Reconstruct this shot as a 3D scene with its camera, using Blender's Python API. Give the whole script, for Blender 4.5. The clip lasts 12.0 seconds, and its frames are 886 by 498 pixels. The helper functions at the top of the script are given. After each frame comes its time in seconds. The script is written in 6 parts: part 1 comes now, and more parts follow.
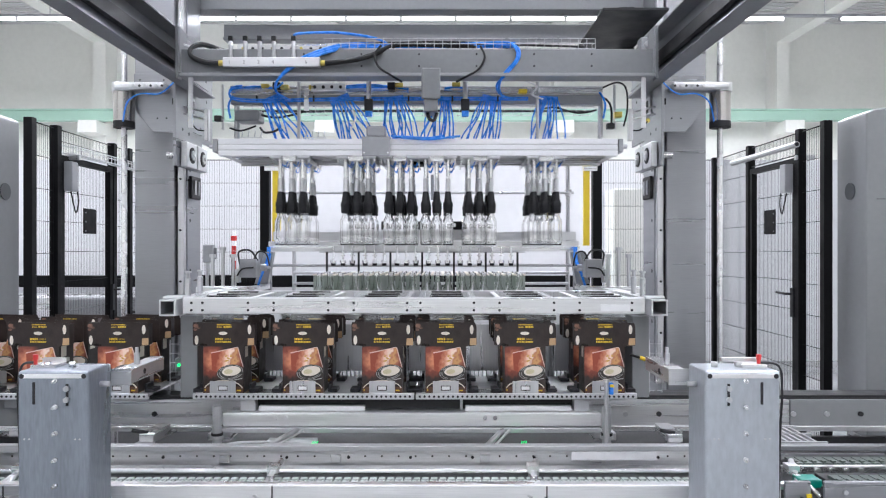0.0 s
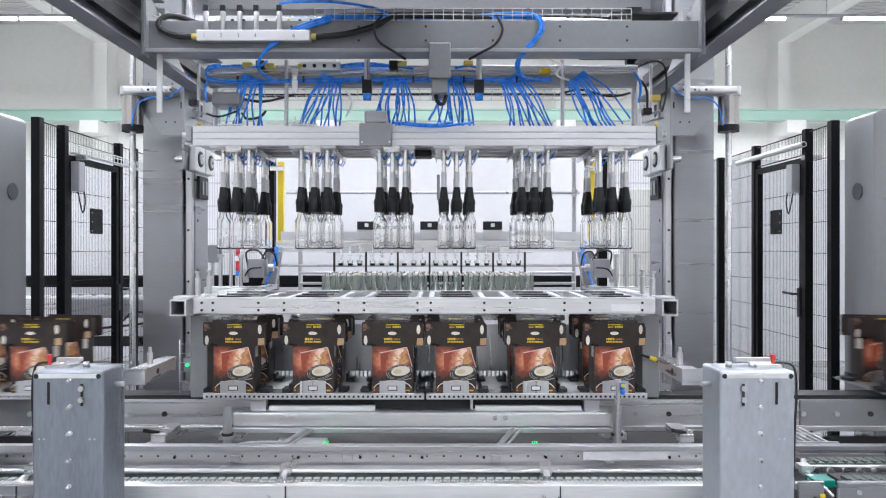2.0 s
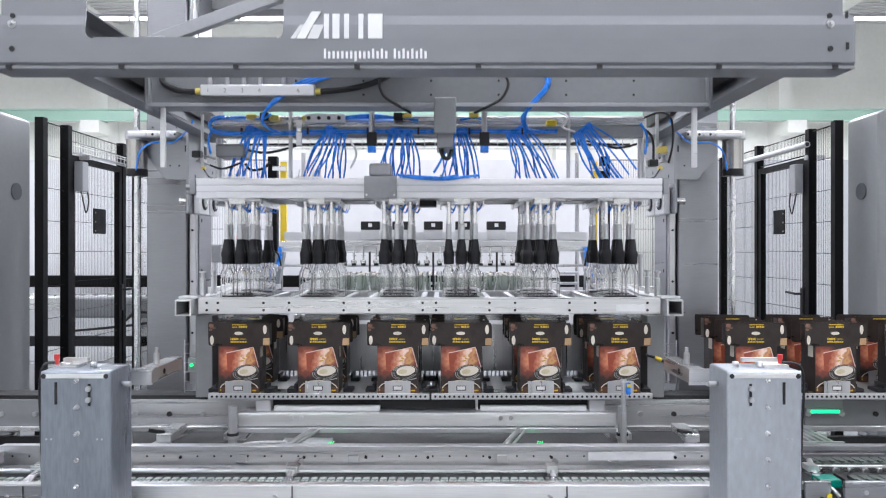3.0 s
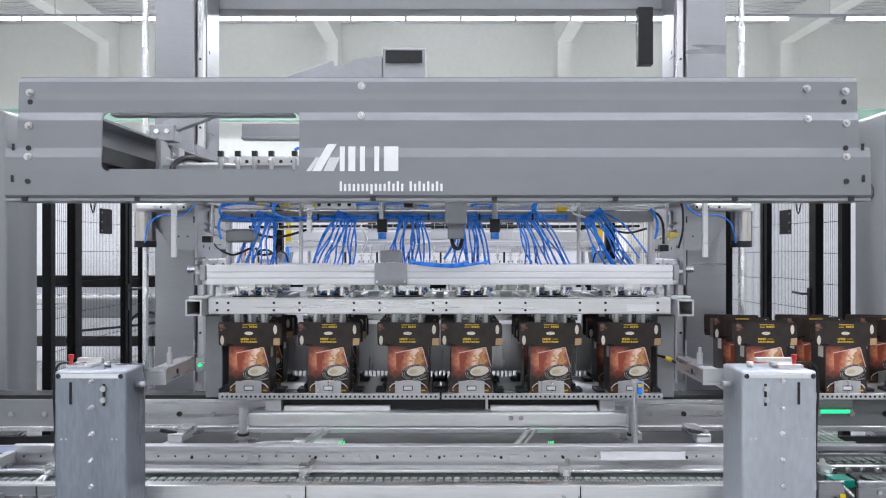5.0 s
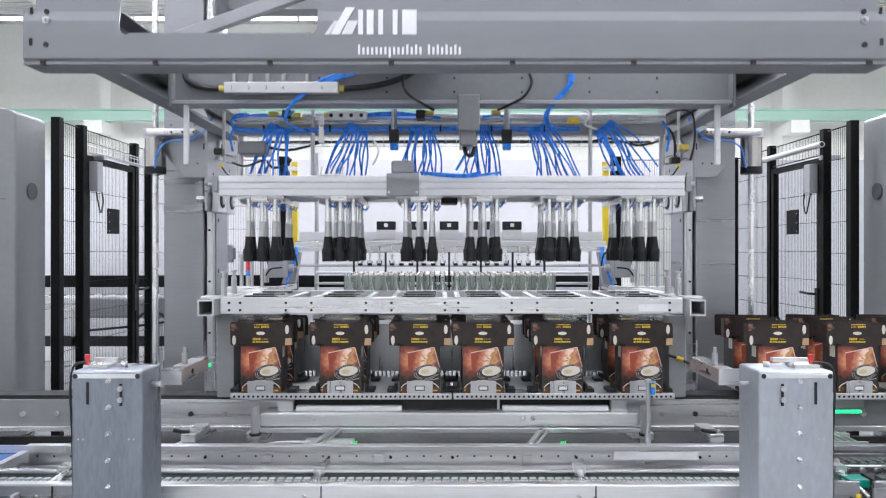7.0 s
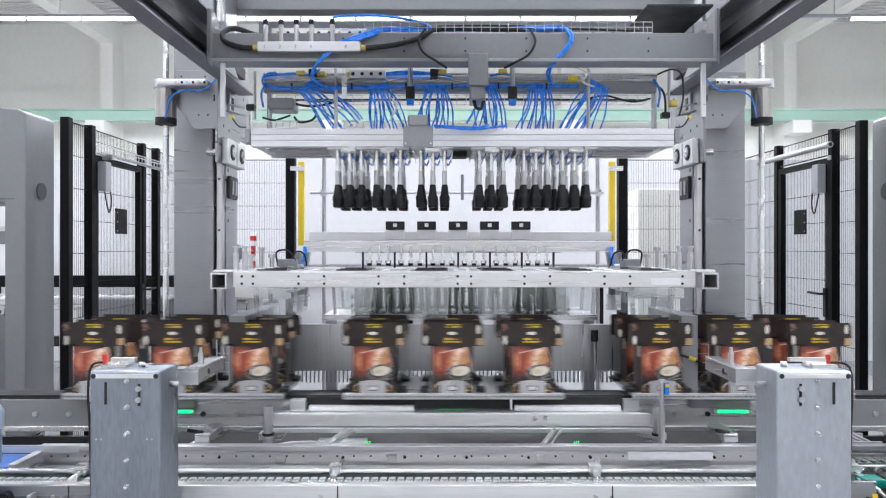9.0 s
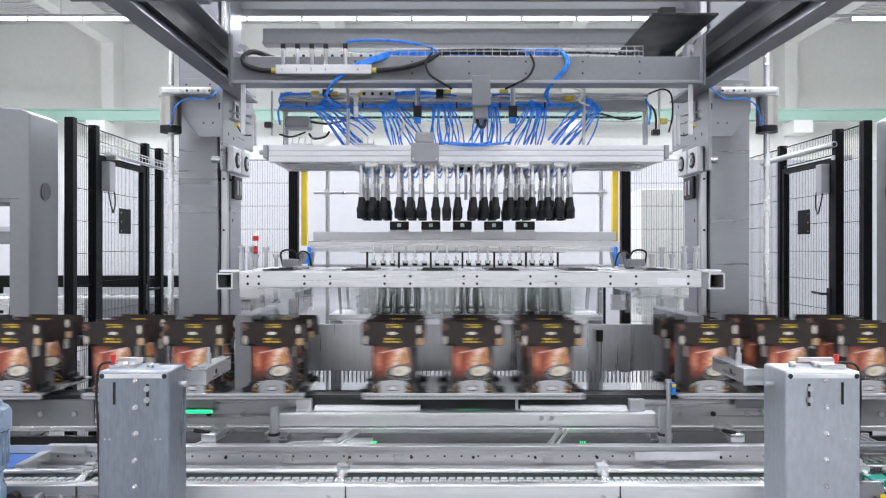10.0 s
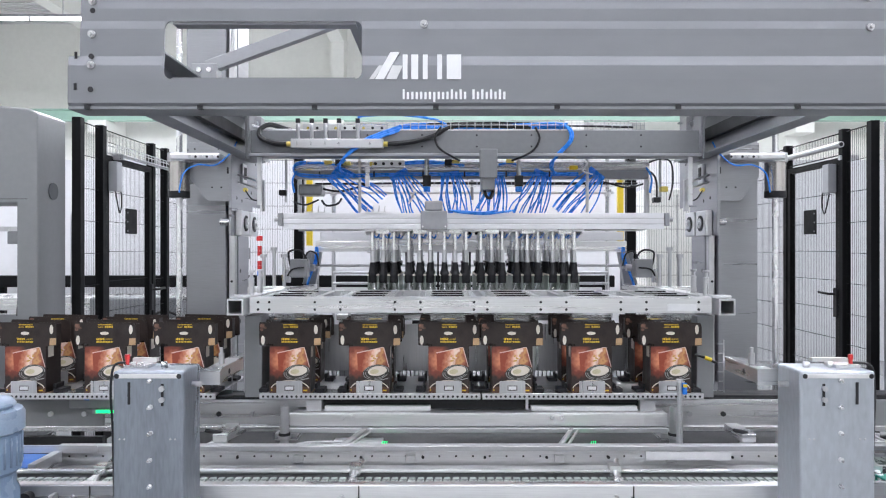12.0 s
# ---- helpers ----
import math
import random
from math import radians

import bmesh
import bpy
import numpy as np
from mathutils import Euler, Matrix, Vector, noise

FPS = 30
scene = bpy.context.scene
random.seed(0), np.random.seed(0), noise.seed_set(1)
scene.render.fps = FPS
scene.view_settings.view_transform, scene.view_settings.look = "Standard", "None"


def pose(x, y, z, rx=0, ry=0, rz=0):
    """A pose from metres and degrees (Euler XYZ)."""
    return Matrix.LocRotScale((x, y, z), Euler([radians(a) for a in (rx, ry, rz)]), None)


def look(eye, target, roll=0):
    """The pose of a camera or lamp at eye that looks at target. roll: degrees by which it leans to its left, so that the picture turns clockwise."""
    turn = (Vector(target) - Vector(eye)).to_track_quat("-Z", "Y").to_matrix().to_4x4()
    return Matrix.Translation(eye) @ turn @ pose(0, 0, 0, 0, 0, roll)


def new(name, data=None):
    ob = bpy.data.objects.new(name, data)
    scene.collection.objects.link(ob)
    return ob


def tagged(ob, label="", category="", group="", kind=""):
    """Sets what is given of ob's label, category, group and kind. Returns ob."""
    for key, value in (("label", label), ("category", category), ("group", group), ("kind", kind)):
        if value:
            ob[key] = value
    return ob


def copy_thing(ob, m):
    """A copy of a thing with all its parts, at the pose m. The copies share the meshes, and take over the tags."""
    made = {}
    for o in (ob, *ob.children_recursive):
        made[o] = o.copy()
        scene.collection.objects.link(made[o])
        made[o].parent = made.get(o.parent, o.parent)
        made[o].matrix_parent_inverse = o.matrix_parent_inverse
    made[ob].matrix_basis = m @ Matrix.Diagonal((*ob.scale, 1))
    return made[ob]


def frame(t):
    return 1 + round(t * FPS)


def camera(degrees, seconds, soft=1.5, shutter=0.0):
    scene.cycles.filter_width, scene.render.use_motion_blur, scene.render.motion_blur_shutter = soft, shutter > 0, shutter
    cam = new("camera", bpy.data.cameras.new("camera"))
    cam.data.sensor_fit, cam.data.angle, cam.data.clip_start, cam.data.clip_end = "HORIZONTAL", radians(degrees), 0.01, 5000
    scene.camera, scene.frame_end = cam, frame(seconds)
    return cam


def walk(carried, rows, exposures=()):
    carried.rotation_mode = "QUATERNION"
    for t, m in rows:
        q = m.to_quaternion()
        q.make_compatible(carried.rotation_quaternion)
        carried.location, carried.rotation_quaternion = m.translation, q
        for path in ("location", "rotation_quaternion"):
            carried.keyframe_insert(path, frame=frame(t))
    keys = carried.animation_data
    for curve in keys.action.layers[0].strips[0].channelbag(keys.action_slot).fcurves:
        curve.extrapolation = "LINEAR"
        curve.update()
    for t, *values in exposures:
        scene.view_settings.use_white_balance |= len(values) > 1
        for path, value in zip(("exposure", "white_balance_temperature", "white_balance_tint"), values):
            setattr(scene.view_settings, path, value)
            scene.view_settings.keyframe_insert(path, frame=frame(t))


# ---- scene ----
cam = camera(63.0, 12.0, soft=1.15, shutter=0.6)


def glide(table, t):
    """Straight interpolation in a table of (t, value)."""
    for (t0, v0), (t1, v1) in zip(table, table[1:]):
        if t <= t1:
            k = max(0.0, (t - t0) / (t1 - t0))
            return v0 + (v1 - v0) * k
    return table[-1][1]


# sideways slide of the camera in metres
SLIDE = [(0, 0.131), (1, 0.108), (2, 0.0846), (3, 0.0614), (4, 0.0382), (5, 0.0149), (6, -0.0101), (7, -0.0386),
         (8, -0.067), (9, -0.0958), (10, -0.1226), (11, -0.1476), (12, -0.169)]
EYE_Z = 1.39
walk(cam, [(t, look((x, 0, EYE_Z), (x, 5, EYE_Z))) for t, x in SLIDE], exposures=[(0, 0.33, 6000, 13), (12, 0.33, 6000, 13)])

# ---- world and light ----
world = bpy.data.worlds.new("sky")
scene.world = world
world.use_nodes = True
wn = world.node_tree.nodes
sky = wn.new("ShaderNodeTexSky")
sky.sky_type, sky.sun_disc, sky.sun_elevation, sky.sun_rotation = "NISHITA", False, radians(40), radians(120)
wn["Background"].inputs["Strength"].default_value = 0.1
world.node_tree.links.new(sky.outputs[0], wn["Background"].inputs["Color"])

LAMP_ROWS = (-5.0, 0.3, 5.9, 11.4, 16.8)
LAMP_Z = 6.72
for yy in LAMP_ROWS:
    lamp_data = bpy.data.lights.new("tube_row_light", "AREA")
    lamp_data.shape, lamp_data.size, lamp_data.size_y = "RECTANGLE", 26.0, 0.10
    lamp_data.energy, lamp_data.color = (625 if yy < 10 else 1550), (1.0, 0.99, 0.98)
    lamp = new("tube_row_light", lamp_data)
    lamp.matrix_basis = pose(0, yy, LAMP_Z - 0.06)


scene.cycles.transparent_max_bounces = 32
scene.cycles.max_bounces, scene.cycles.transmission_bounces = 28, 28


# ---- materials ----
def material(name, colour, rough=0.5, metal=0.0, vary=0.12, scale=6.0, stretch=(1, 1, 1), bump=0.0, bump_scale=120.0, spec=0.5, rough_vary=0.1):
    m = bpy.data.materials.new(name)
    m.use_nodes = True
    nt = m.node_tree
    n, l = nt.nodes, nt.links
    b = n["Principled BSDF"]
    b.inputs["Metallic"].default_value = metal
    b.inputs["Specular IOR Level"].default_value = spec
    tc = n.new("ShaderNodeTexCoord")
    mp = n.new("ShaderNodeMapping")
    mp.inputs["Scale"].default_value = stretch
    l.new(tc.outputs["Object"], mp.inputs["Vector"])
    big = n.new("ShaderNodeTexNoise")
    big.inputs["Scale"].default_value, big.inputs["Detail"].default_value = scale, 5
    fine = n.new("ShaderNodeTexNoise")
    fine.inputs["Scale"].default_value, fine.inputs["Detail"].default_value = scale * 14, 3
    for x in (big, fine):
        l.new(mp.outputs[0], x.inputs["Vector"])
    mixf = n.new("ShaderNodeMath")
    mixf.operation = "ADD"
    l.new(big.outputs["Fac"], mixf.inputs[0])
    l.new(fine.outputs["Fac"], mixf.inputs[1])
    ramp = n.new("ShaderNodeMapRange")
    ramp.inputs["From Min"].default_value, ramp.inputs["From Max"].default_value = 0.7, 1.3
    ramp.inputs["To Min"].default_value, ramp.inputs["To Max"].default_value = 1 - vary, 1 + vary
    l.new(mixf.outputs[0], ramp.inputs["Value"])
    sc = n.new("ShaderNodeVectorMath")
    sc.operation = "SCALE"
    sc.inputs[0].default_value = colour
    l.new(ramp.outputs[0], sc.inputs["Scale"])
    l.new(sc.outputs[0], b.inputs["Base Color"])
    rr = n.new("ShaderNodeMapRange")
    rr.inputs["From Min"].default_value, rr.inputs["From Max"].default_value = 0.3, 0.7
    rr.inputs["To Min"].default_value, rr.inputs["To Max"].default_value = max(0.02, rough - rough_vary), min(1, rough + rough_vary)
    l.new(big.outputs["Fac"], rr.inputs["Value"])
    l.new(rr.outputs[0], b.inputs["Roughness"])
    if bump:
        bt = n.new("ShaderNodeTexNoise")
        bt.inputs["Scale"].default_value, bt.inputs["Detail"].default_value = bump_scale, 3
        l.new(mp.outputs[0], bt.inputs["Vector"])
        bp = n.new("ShaderNodeBump")
        bp.inputs["Strength"].default_value, bp.inputs["Distance"].default_value = bump, 0.002
        l.new(bt.outputs["Fac"], bp.inputs["Height"])
        l.new(bp.outputs[0], b.inputs["Normal"])
    return m


def glowing(name, colour, strength):
    m = bpy.data.materials.new(name)
    m.use_nodes = True
    b = m.node_tree.nodes["Principled BSDF"]
    b.inputs["Base Color"].default_value = (*colour, 1)
    b.inputs["Emission Color"].default_value = (*colour, 1)
    b.inputs["Emission Strength"].default_value = strength
    return m


def clear(name, colour, rough, ior):
    m = bpy.data.materials.new(name)
    m.use_nodes = True
    b = m.node_tree.nodes["Principled BSDF"]
    b.inputs["Base Color"].default_value = (*colour, 1)
    b.inputs["Roughness"].default_value = rough
    b.inputs["IOR"].default_value = ior
    b.inputs["Transmission Weight"].default_value = 1.0
    return m


def sheet_clear(name, colour, alpha):
    """Thin clear plastic sheet: mostly see-through with gloss."""
    m = bpy.data.materials.new(name)
    m.use_nodes = True
    n, l = m.node_tree.nodes, m.node_tree.links
    tr = n.new("ShaderNodeBsdfTransparent")
    tr.inputs["Color"].default_value = (*colour, 1)
    gl = n.new("ShaderNodeBsdfGlossy")
    gl.inputs["Roughness"].default_value = 0.06
    mx = n.new("ShaderNodeMixShader")
    lw = n.new("ShaderNodeLayerWeight")
    lw.inputs["Blend"].default_value = 0.5
    pw = n.new("ShaderNodeMath")
    pw.operation, pw.inputs[1].default_value = "POWER", 2.4
    l.new(lw.outputs["Facing"], pw.inputs[0])
    sc = n.new("ShaderNodeMath")
    sc.operation, sc.inputs[1].default_value, sc.inputs[2].default_value = "MULTIPLY_ADD", 0.85, 0.03 + alpha
    l.new(pw.outputs[0], sc.inputs[0])
    l.new(sc.outputs[0], mx.inputs[0])
    l.new(tr.outputs[0], mx.inputs[1])
    l.new(gl.outputs[0], mx.inputs[2])
    l.new(mx.outputs[0], n["Material Output"].inputs["Surface"])
    return m


def frosted(name, colour, alpha):
    """Milky plastic that lets part of the light straight through."""
    m = material(name, colour, 0.35)
    m.node_tree.nodes["Principled BSDF"].inputs["Alpha"].default_value = alpha
    return m


STEEL = material("brushed_stainless", (0.68, 0.68, 0.69), 0.30, 0.9, 0.1, 5, (0.15, 1, 8), 0.05, 90)
STEEL_V = material("brushed_stainless_upright", (0.56, 0.56, 0.58), 0.34, 0.85, 0.1, 4, (8, 8, 0.2), 0.05, 90)
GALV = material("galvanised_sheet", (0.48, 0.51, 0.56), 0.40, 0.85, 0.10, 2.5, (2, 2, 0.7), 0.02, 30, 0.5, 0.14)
# mottled wear, plus a darker base colour for the shade on the left post
GALV_WORN_SHADED = material("worn_shaded_galvanised_sheet", (0.27, 0.295, 0.34), 0.36, 0.85, 0.15, 3.0, (3.0, 3.0, 0.5), 0.02, 30, 0.5, 0.16)
PLATE = material("pale_brushed_stainless_plate", (0.80, 0.80, 0.81), 0.42, 0.75, 0.09, 4, (0.15, 1, 6), 0.04, 80)
ALU = material("anodised_aluminium", (0.66, 0.66, 0.68), 0.36, 0.75, 0.05, 4, (0.2, 1, 6))
BRIGHT_ALU = material("pale_anodised_aluminium", (0.80, 0.80, 0.83), 0.42, 0.45, 0.04, 4, (0.2, 1, 6))
GREY = material("grey_painted_steel", (0.225, 0.23, 0.245), 0.38, 0.25, 0.05, 3, (1, 1, 1), 0.04, 300)
GREY_L = material("light_grey_painted_steel", (0.33, 0.335, 0.355), 0.42, 0.1, 0.05, 3, (1, 1, 1), 0.04, 300)
DARK = material("dark_steel", (0.03, 0.03, 0.033), 0.5, 0.2, 0.2, 8, spec=0.25)
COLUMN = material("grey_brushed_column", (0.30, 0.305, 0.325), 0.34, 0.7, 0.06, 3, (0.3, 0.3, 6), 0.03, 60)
PANEL = material("grey_satin_panel_paint", (0.222, 0.227, 0.25), 0.32, 0.5, 0.03, 2, (0.3, 1, 1), 0.03, 300, rough_vary=0.02)
BLACK = material("black_rubber", (0.016, 0.016, 0.019), 0.5, 0.0, 0.25, 20, spec=0.3)
BLACK_POST = material("black_powder_coat", (0.005, 0.005, 0.006), 0.5, 0.0, 0.2, 10, spec=0.12)
BLUE = material("blue_polyurethane_hose", (0.04, 0.25, 0.85), 0.28, 0.0, 0.15, 30)
CABLE = material("black_cable", (0.018, 0.018, 0.02), 0.42, 0.0, 0.2, 30, spec=0.35)
BRASS = material("brass_fitting", (0.6, 0.48, 0.12), 0.35, 0.7, 0.1, 30)
YELLOW = material("yellow_paint", (0.75, 0.55, 0.02), 0.4, 0.0, 0.08, 10)
RED = material("red_plastic", (0.55, 0.03, 0.03), 0.4, 0.0, 0.1, 20)
WHITE = material("white_plastic", (0.8, 0.8, 0.82), 0.4, 0.0, 0.05, 20)
WALLPAINT = material("white_wall_paint", (0.86, 0.86, 0.82), 0.7, 0.0, 0.03, 0.6, (1, 1, 1), 0.03, 40)
PARTITION_GREY = material("pale_grey_partition", (0.54, 0.55, 0.57), 0.5, 0.0, 0.03, 0.8)
CUPSTEEL = material("polished_cup_steel", (0.50, 0.48, 0.47), 0.22, 1.0, 0.05, 10, rough_vary=0.03)
CHROME = material("chromed_rod", (0.80, 0.80, 0.82), 0.26, 0.95, 0.05, 10, rough_vary=0.05)
PARTITION = material("white_partition", (0.75, 0.75, 0.78), 0.5, 0.0, 0.03, 0.8)
CEIL = material("grey_ceiling_sheet", (0.72, 0.72, 0.72), 0.6, 0.1, 0.05, 1)
FLOORM = material("grey_sealed_floor", (0.24, 0.245, 0.25), 0.16, 0.0, 0.06, 0.8)
RAILGREEN = material("pale_green_paint", (0.42, 0.62, 0.52), 0.5, 0.0, 0.04, 2)
CARD = material("kraft_cardboard", (0.50, 0.33, 0.18), 0.8, 0.0, 0.1, 12)
CARDDARK = material("dark_brown_printed_board", (0.026, 0.018, 0.016), 0.36, 0.0, 0.5, 22, spec=0.4)
CREAM = material("cream_print", (0.72, 0.66, 0.58), 0.5, 0.0, 0.08, 20)
YPRINT = material("yellow_print", (0.75, 0.5, 0.03), 0.5, 0.0, 0.1, 30)
GLASS = clear("clear_bottle_glass", (1.0, 1.0, 1.0), 0.0, 1.36)
PLASTIC = sheet_clear("clear_funnel_plastic", (0.93, 0.94, 0.95), 0.09)
TUBE = glowing("fluorescent_tube", (1.0, 0.98, 0.94), 6.0)
LED = glowing("green_led", (0.02, 0.85, 0.18), 1.8)
BELT = material("blue_conveyor_belt", (0.025, 0.12, 0.42), 0.5, 0.0, 0.1, 10)


def material_plain(name, colour):
    return material(name, colour, 0.4, 0, 0.15, 15)


# ---- building tools ----
def box(bm, x0, x1, y0, y1, z0, z1):
    v = [bm.verts.new(p) for p in ((x0, y0, z0), (x1, y0, z0), (x1, y1, z0), (x0, y1, z0), (x0, y0, z1), (x1, y0, z1), (x1, y1, z1), (x0, y1, z1))]
    for f in ((3, 2, 1, 0), (4, 5, 6, 7), (0, 1, 5, 4), (1, 2, 6, 5), (2, 3, 7, 6), (3, 0, 4, 7)):
        bm.faces.new([v[i] for i in f])


def ring(bm, centre, axis, r, n):
    axis = Vector(axis).normalized()
    a = axis.orthogonal().normalized()
    b = axis.cross(a)
    c = Vector(centre)
    return [bm.verts.new(c + r * (math.cos(2 * math.pi * i / n) * a + math.sin(2 * math.pi * i / n) * b)) for i in range(n)]


def skin(bm, rings, caps=True, smooth=True):
    n = len(rings[0])
    for r0, r1 in zip(rings, rings[1:]):
        for i in range(n):
            f = bm.faces.new((r0[i], r0[(i + 1) % n], r1[(i + 1) % n], r1[i]))
            f.smooth = smooth and n > 5
    if caps:
        bm.faces.new(rings[0][::-1])
        bm.faces.new(rings[-1])


def cyl(bm, p, q, r, n=12, r2=None):
    d = Vector(q) - Vector(p)
    skin(bm, [ring(bm, p, d, r, n), ring(bm, q, d, r if r2 is None else r2, n)])


def lathe(bm, profile, x=0, y=0, n=16, caps=True):
    """Round body about an upright axis; profile of (radius, z)."""
    rings = []
    for r, z in profile:
        rings.append([bm.verts.new((x + r * math.cos(2 * math.pi * i / n), y + r * math.sin(2 * math.pi * i / n), z)) for i in range(n)])
    skin(bm, rings, caps)


def hose(bm, points, r, n=8, steps=6):
    """A round hose along a smooth curve through the points."""
    pts = [Vector(p) for p in points]
    path = []
    for i in range(len(pts) - 1):
        p0, p1, p2, p3 = pts[max(i - 1, 0)], pts[i], pts[i + 1], pts[min(i + 2, len(pts) - 1)]
        for k in range(steps):
            t = k / steps
            path.append(0.5 * ((2 * p1) + (p2 - p0) * t + (2 * p0 - 5 * p1 + 4 * p2 - p3) * t * t + (3 * p1 - p0 - 3 * p2 + p3) * t ** 3))
    path.append(pts[-1])
    d = (path[1] - path[0]).normalized()
    a = d.orthogonal().normalized()
    rings = []
    for i, p in enumerate(path):
        d = (path[min(i + 1, len(path) - 1)] - path[max(i - 1, 0)]).normalized()
        a = (a - d * a.dot(d)).normalized()
        b = d.cross(a)
        rings.append([bm.verts.new(p + r * (math.cos(2 * math.pi * j / n) * a + math.sin(2 * math.pi * j / n) * b)) for j in range(n)])
    skin(bm, rings)


def part(name, bm, mat, parent=None, label="", bevel=0.0):
    bmesh.ops.recalc_face_normals(bm, faces=bm.faces[:])
    for e in bm.edges:
        if len(e.link_faces) == 2 and e.calc_face_angle(0.0) > 0.75:
            e.smooth = False
    me = bpy.data.meshes.new(name)
    bm.to_mesh(me)
    bm.free()
    me.materials.append(mat)
    ob = new(name, me)
    if parent:
        ob.parent = parent
    if label:
        ob["label"] = label
    if bevel:
        mod = ob.modifiers.new("bevel", "BEVEL")
        mod.width, mod.segments, mod.limit_method = bevel, 2, "ANGLE"
    return ob


def boxes(name, rows, mat, parent=None, label="", bevel=0.0):
    bm = bmesh.new()
    for r in rows:
        box(bm, *r)
    return part(name, bm, mat, parent, label, bevel)


def rods(name, rows, mat, parent=None, label="", n=12):
    """Round bars; rows of (from, to, radius)."""
    bm = bmesh.new()
    for p, q, r in rows:
        cyl(bm, p, q, r, n)
    return part(name, bm, mat, parent, label)


def hoses(name, rows, r, mat, parent=None, label=""):
    bm = bmesh.new()
    for pts in rows:
        hose(bm, pts, r)
    return part(name, bm, mat, parent, label)


def each_hose(name, rows, r, mat, parent=None, label=""):
    for pts in rows:
        hoses(name, [pts], r, mat, parent, label)


def thing(name, label, category, group="", kind=""):
    return tagged(new(name), label, category, group, kind)


def extrude_x(name, profile, x0, x1, mat, parent=None, label="", bevel=0.0):
    """A closed outline of (y, z) drawn out along x."""
    bm = bmesh.new()
    a = [bm.verts.new((x0, y, z)) for y, z in profile]
    b = [bm.verts.new((x1, y, z)) for y, z in profile]
    n = len(profile)
    for i in range(n):
        bm.faces.new((a[i], a[(i + 1) % n], b[(i + 1) % n], b[i]))
    bm.faces.new(a[::-1])
    bm.faces.new(b)
    return part(name, bm, mat, parent, label, bevel)


# ---- the hall ----
tagged(boxes("floor", [(-16, 16, -9, 26, -0.2, 0)], FLOORM), "pale glossy sealed industrial floor", "floor", kind="structure")
tagged(boxes("wall_north", [(-16, 16, 24, 24.3, 0, 9.05)], WALLPAINT), "off-white painted hall wall", "wall", kind="structure")
tagged(boxes("wall_south", [(-16, 16, -9.3, -9, 0, 9.05)], WALLPAINT), "off-white painted hall wall", "wall", kind="structure")
tagged(boxes("wall_west", [(-16.3, -16, -9, 24, 0, 9.05)], WALLPAINT), "off-white painted hall wall", "wall", kind="structure")
tagged(boxes("wall_east", [(16, 16.3, -9, 24, 0, 9.05)], WALLPAINT), "off-white painted hall wall", "wall", kind="structure")
tagged(boxes("ceiling", [(-16, 16, -9, 24, 8.85, 9.05)] + [(-16, 16, 16 + k * 0.25, 16.12 + k * 0.25, 8.78, 8.851) for k in range(31)], CEIL), "grey corrugated sheet ceiling", "ceiling", kind="structure")

# columns, roof beams and crane rail of the hall
for i, cx in enumerate((-10.9, -3.55, 3.9, 11.05)):
    tagged(boxes("wall_column", [(cx - 0.2, cx + 0.2, 23.2, 24, 0, 8.85)], WALLPAINT), "white painted concrete column against the hall wall", "column", "hall columns", "structure")
for cx in (-10.9, -3.55, 3.9, 11.05):
    tagged(extrude_x("roof_beam", [(-9, 8.02), (23.2, 8.02), (23.2, 8.85), (-9, 8.85)], cx - 0.22, cx + 0.22, WALLPAINT), "white painted concrete roof beam", "beam", "roof beams", "structure")
crane = thing("crane_rail", "pale green painted steel crane rail along the wall", "rail", kind="structure")
boxes("rail_web", [(-16, 16, 22.6, 22.7, 5.44, 5.72)], RAILGREEN, crane)
boxes("rail_flange", [(-16, 16, 22.5, 22.8, 5.72, 5.76)], RAILGREEN, crane)
boxes("rail_flange", [(-16, 16, 22.5, 22.8, 5.40, 5.44)], RAILGREEN, crane)
for cx in (-10.9, -3.55, 3.9, 11.05):
    boxes("corbel", [(cx - 0.3, cx + 0.3, 22.4, 23.2, 5.0, 5.395)], WALLPAINT, crane, "white concrete corbel", 0.02)
for yy in LAMP_ROWS:
    row = thing("light_strip", "row of white fluorescent tubes under the ceiling", "lamp", "ceiling light strips")
    boxes("trunking", [(-15, 15, yy - 0.04, yy + 0.04, LAMP_Z + 0.062, LAMP_Z + 0.12)], GREY_L, row)
    for k in range(-10, 13):
        if k == 8:
            continue
        bm = bmesh.new()
        x0 = -2.085 + k * 1.275
        cyl(bm, (x0, yy, LAMP_Z + 0.02), (x0 + 1.20, yy, LAMP_Z + 0.02), 0.036, 10)
        part("tube", bm, TUBE, row)
        boxes("lamp_holder", [(x0 - 0.055, x0 - 0.02, yy - 0.03, yy + 0.03, LAMP_Z - 0.01, LAMP_Z + 0.06)], GREY_L, row)
    for x in (-9, 0, 9):
        boxes("hanger", [(x - 0.01, x + 0.01, yy - 0.01, yy + 0.01, LAMP_Z + 0.12, 8.85)], STEEL, row)

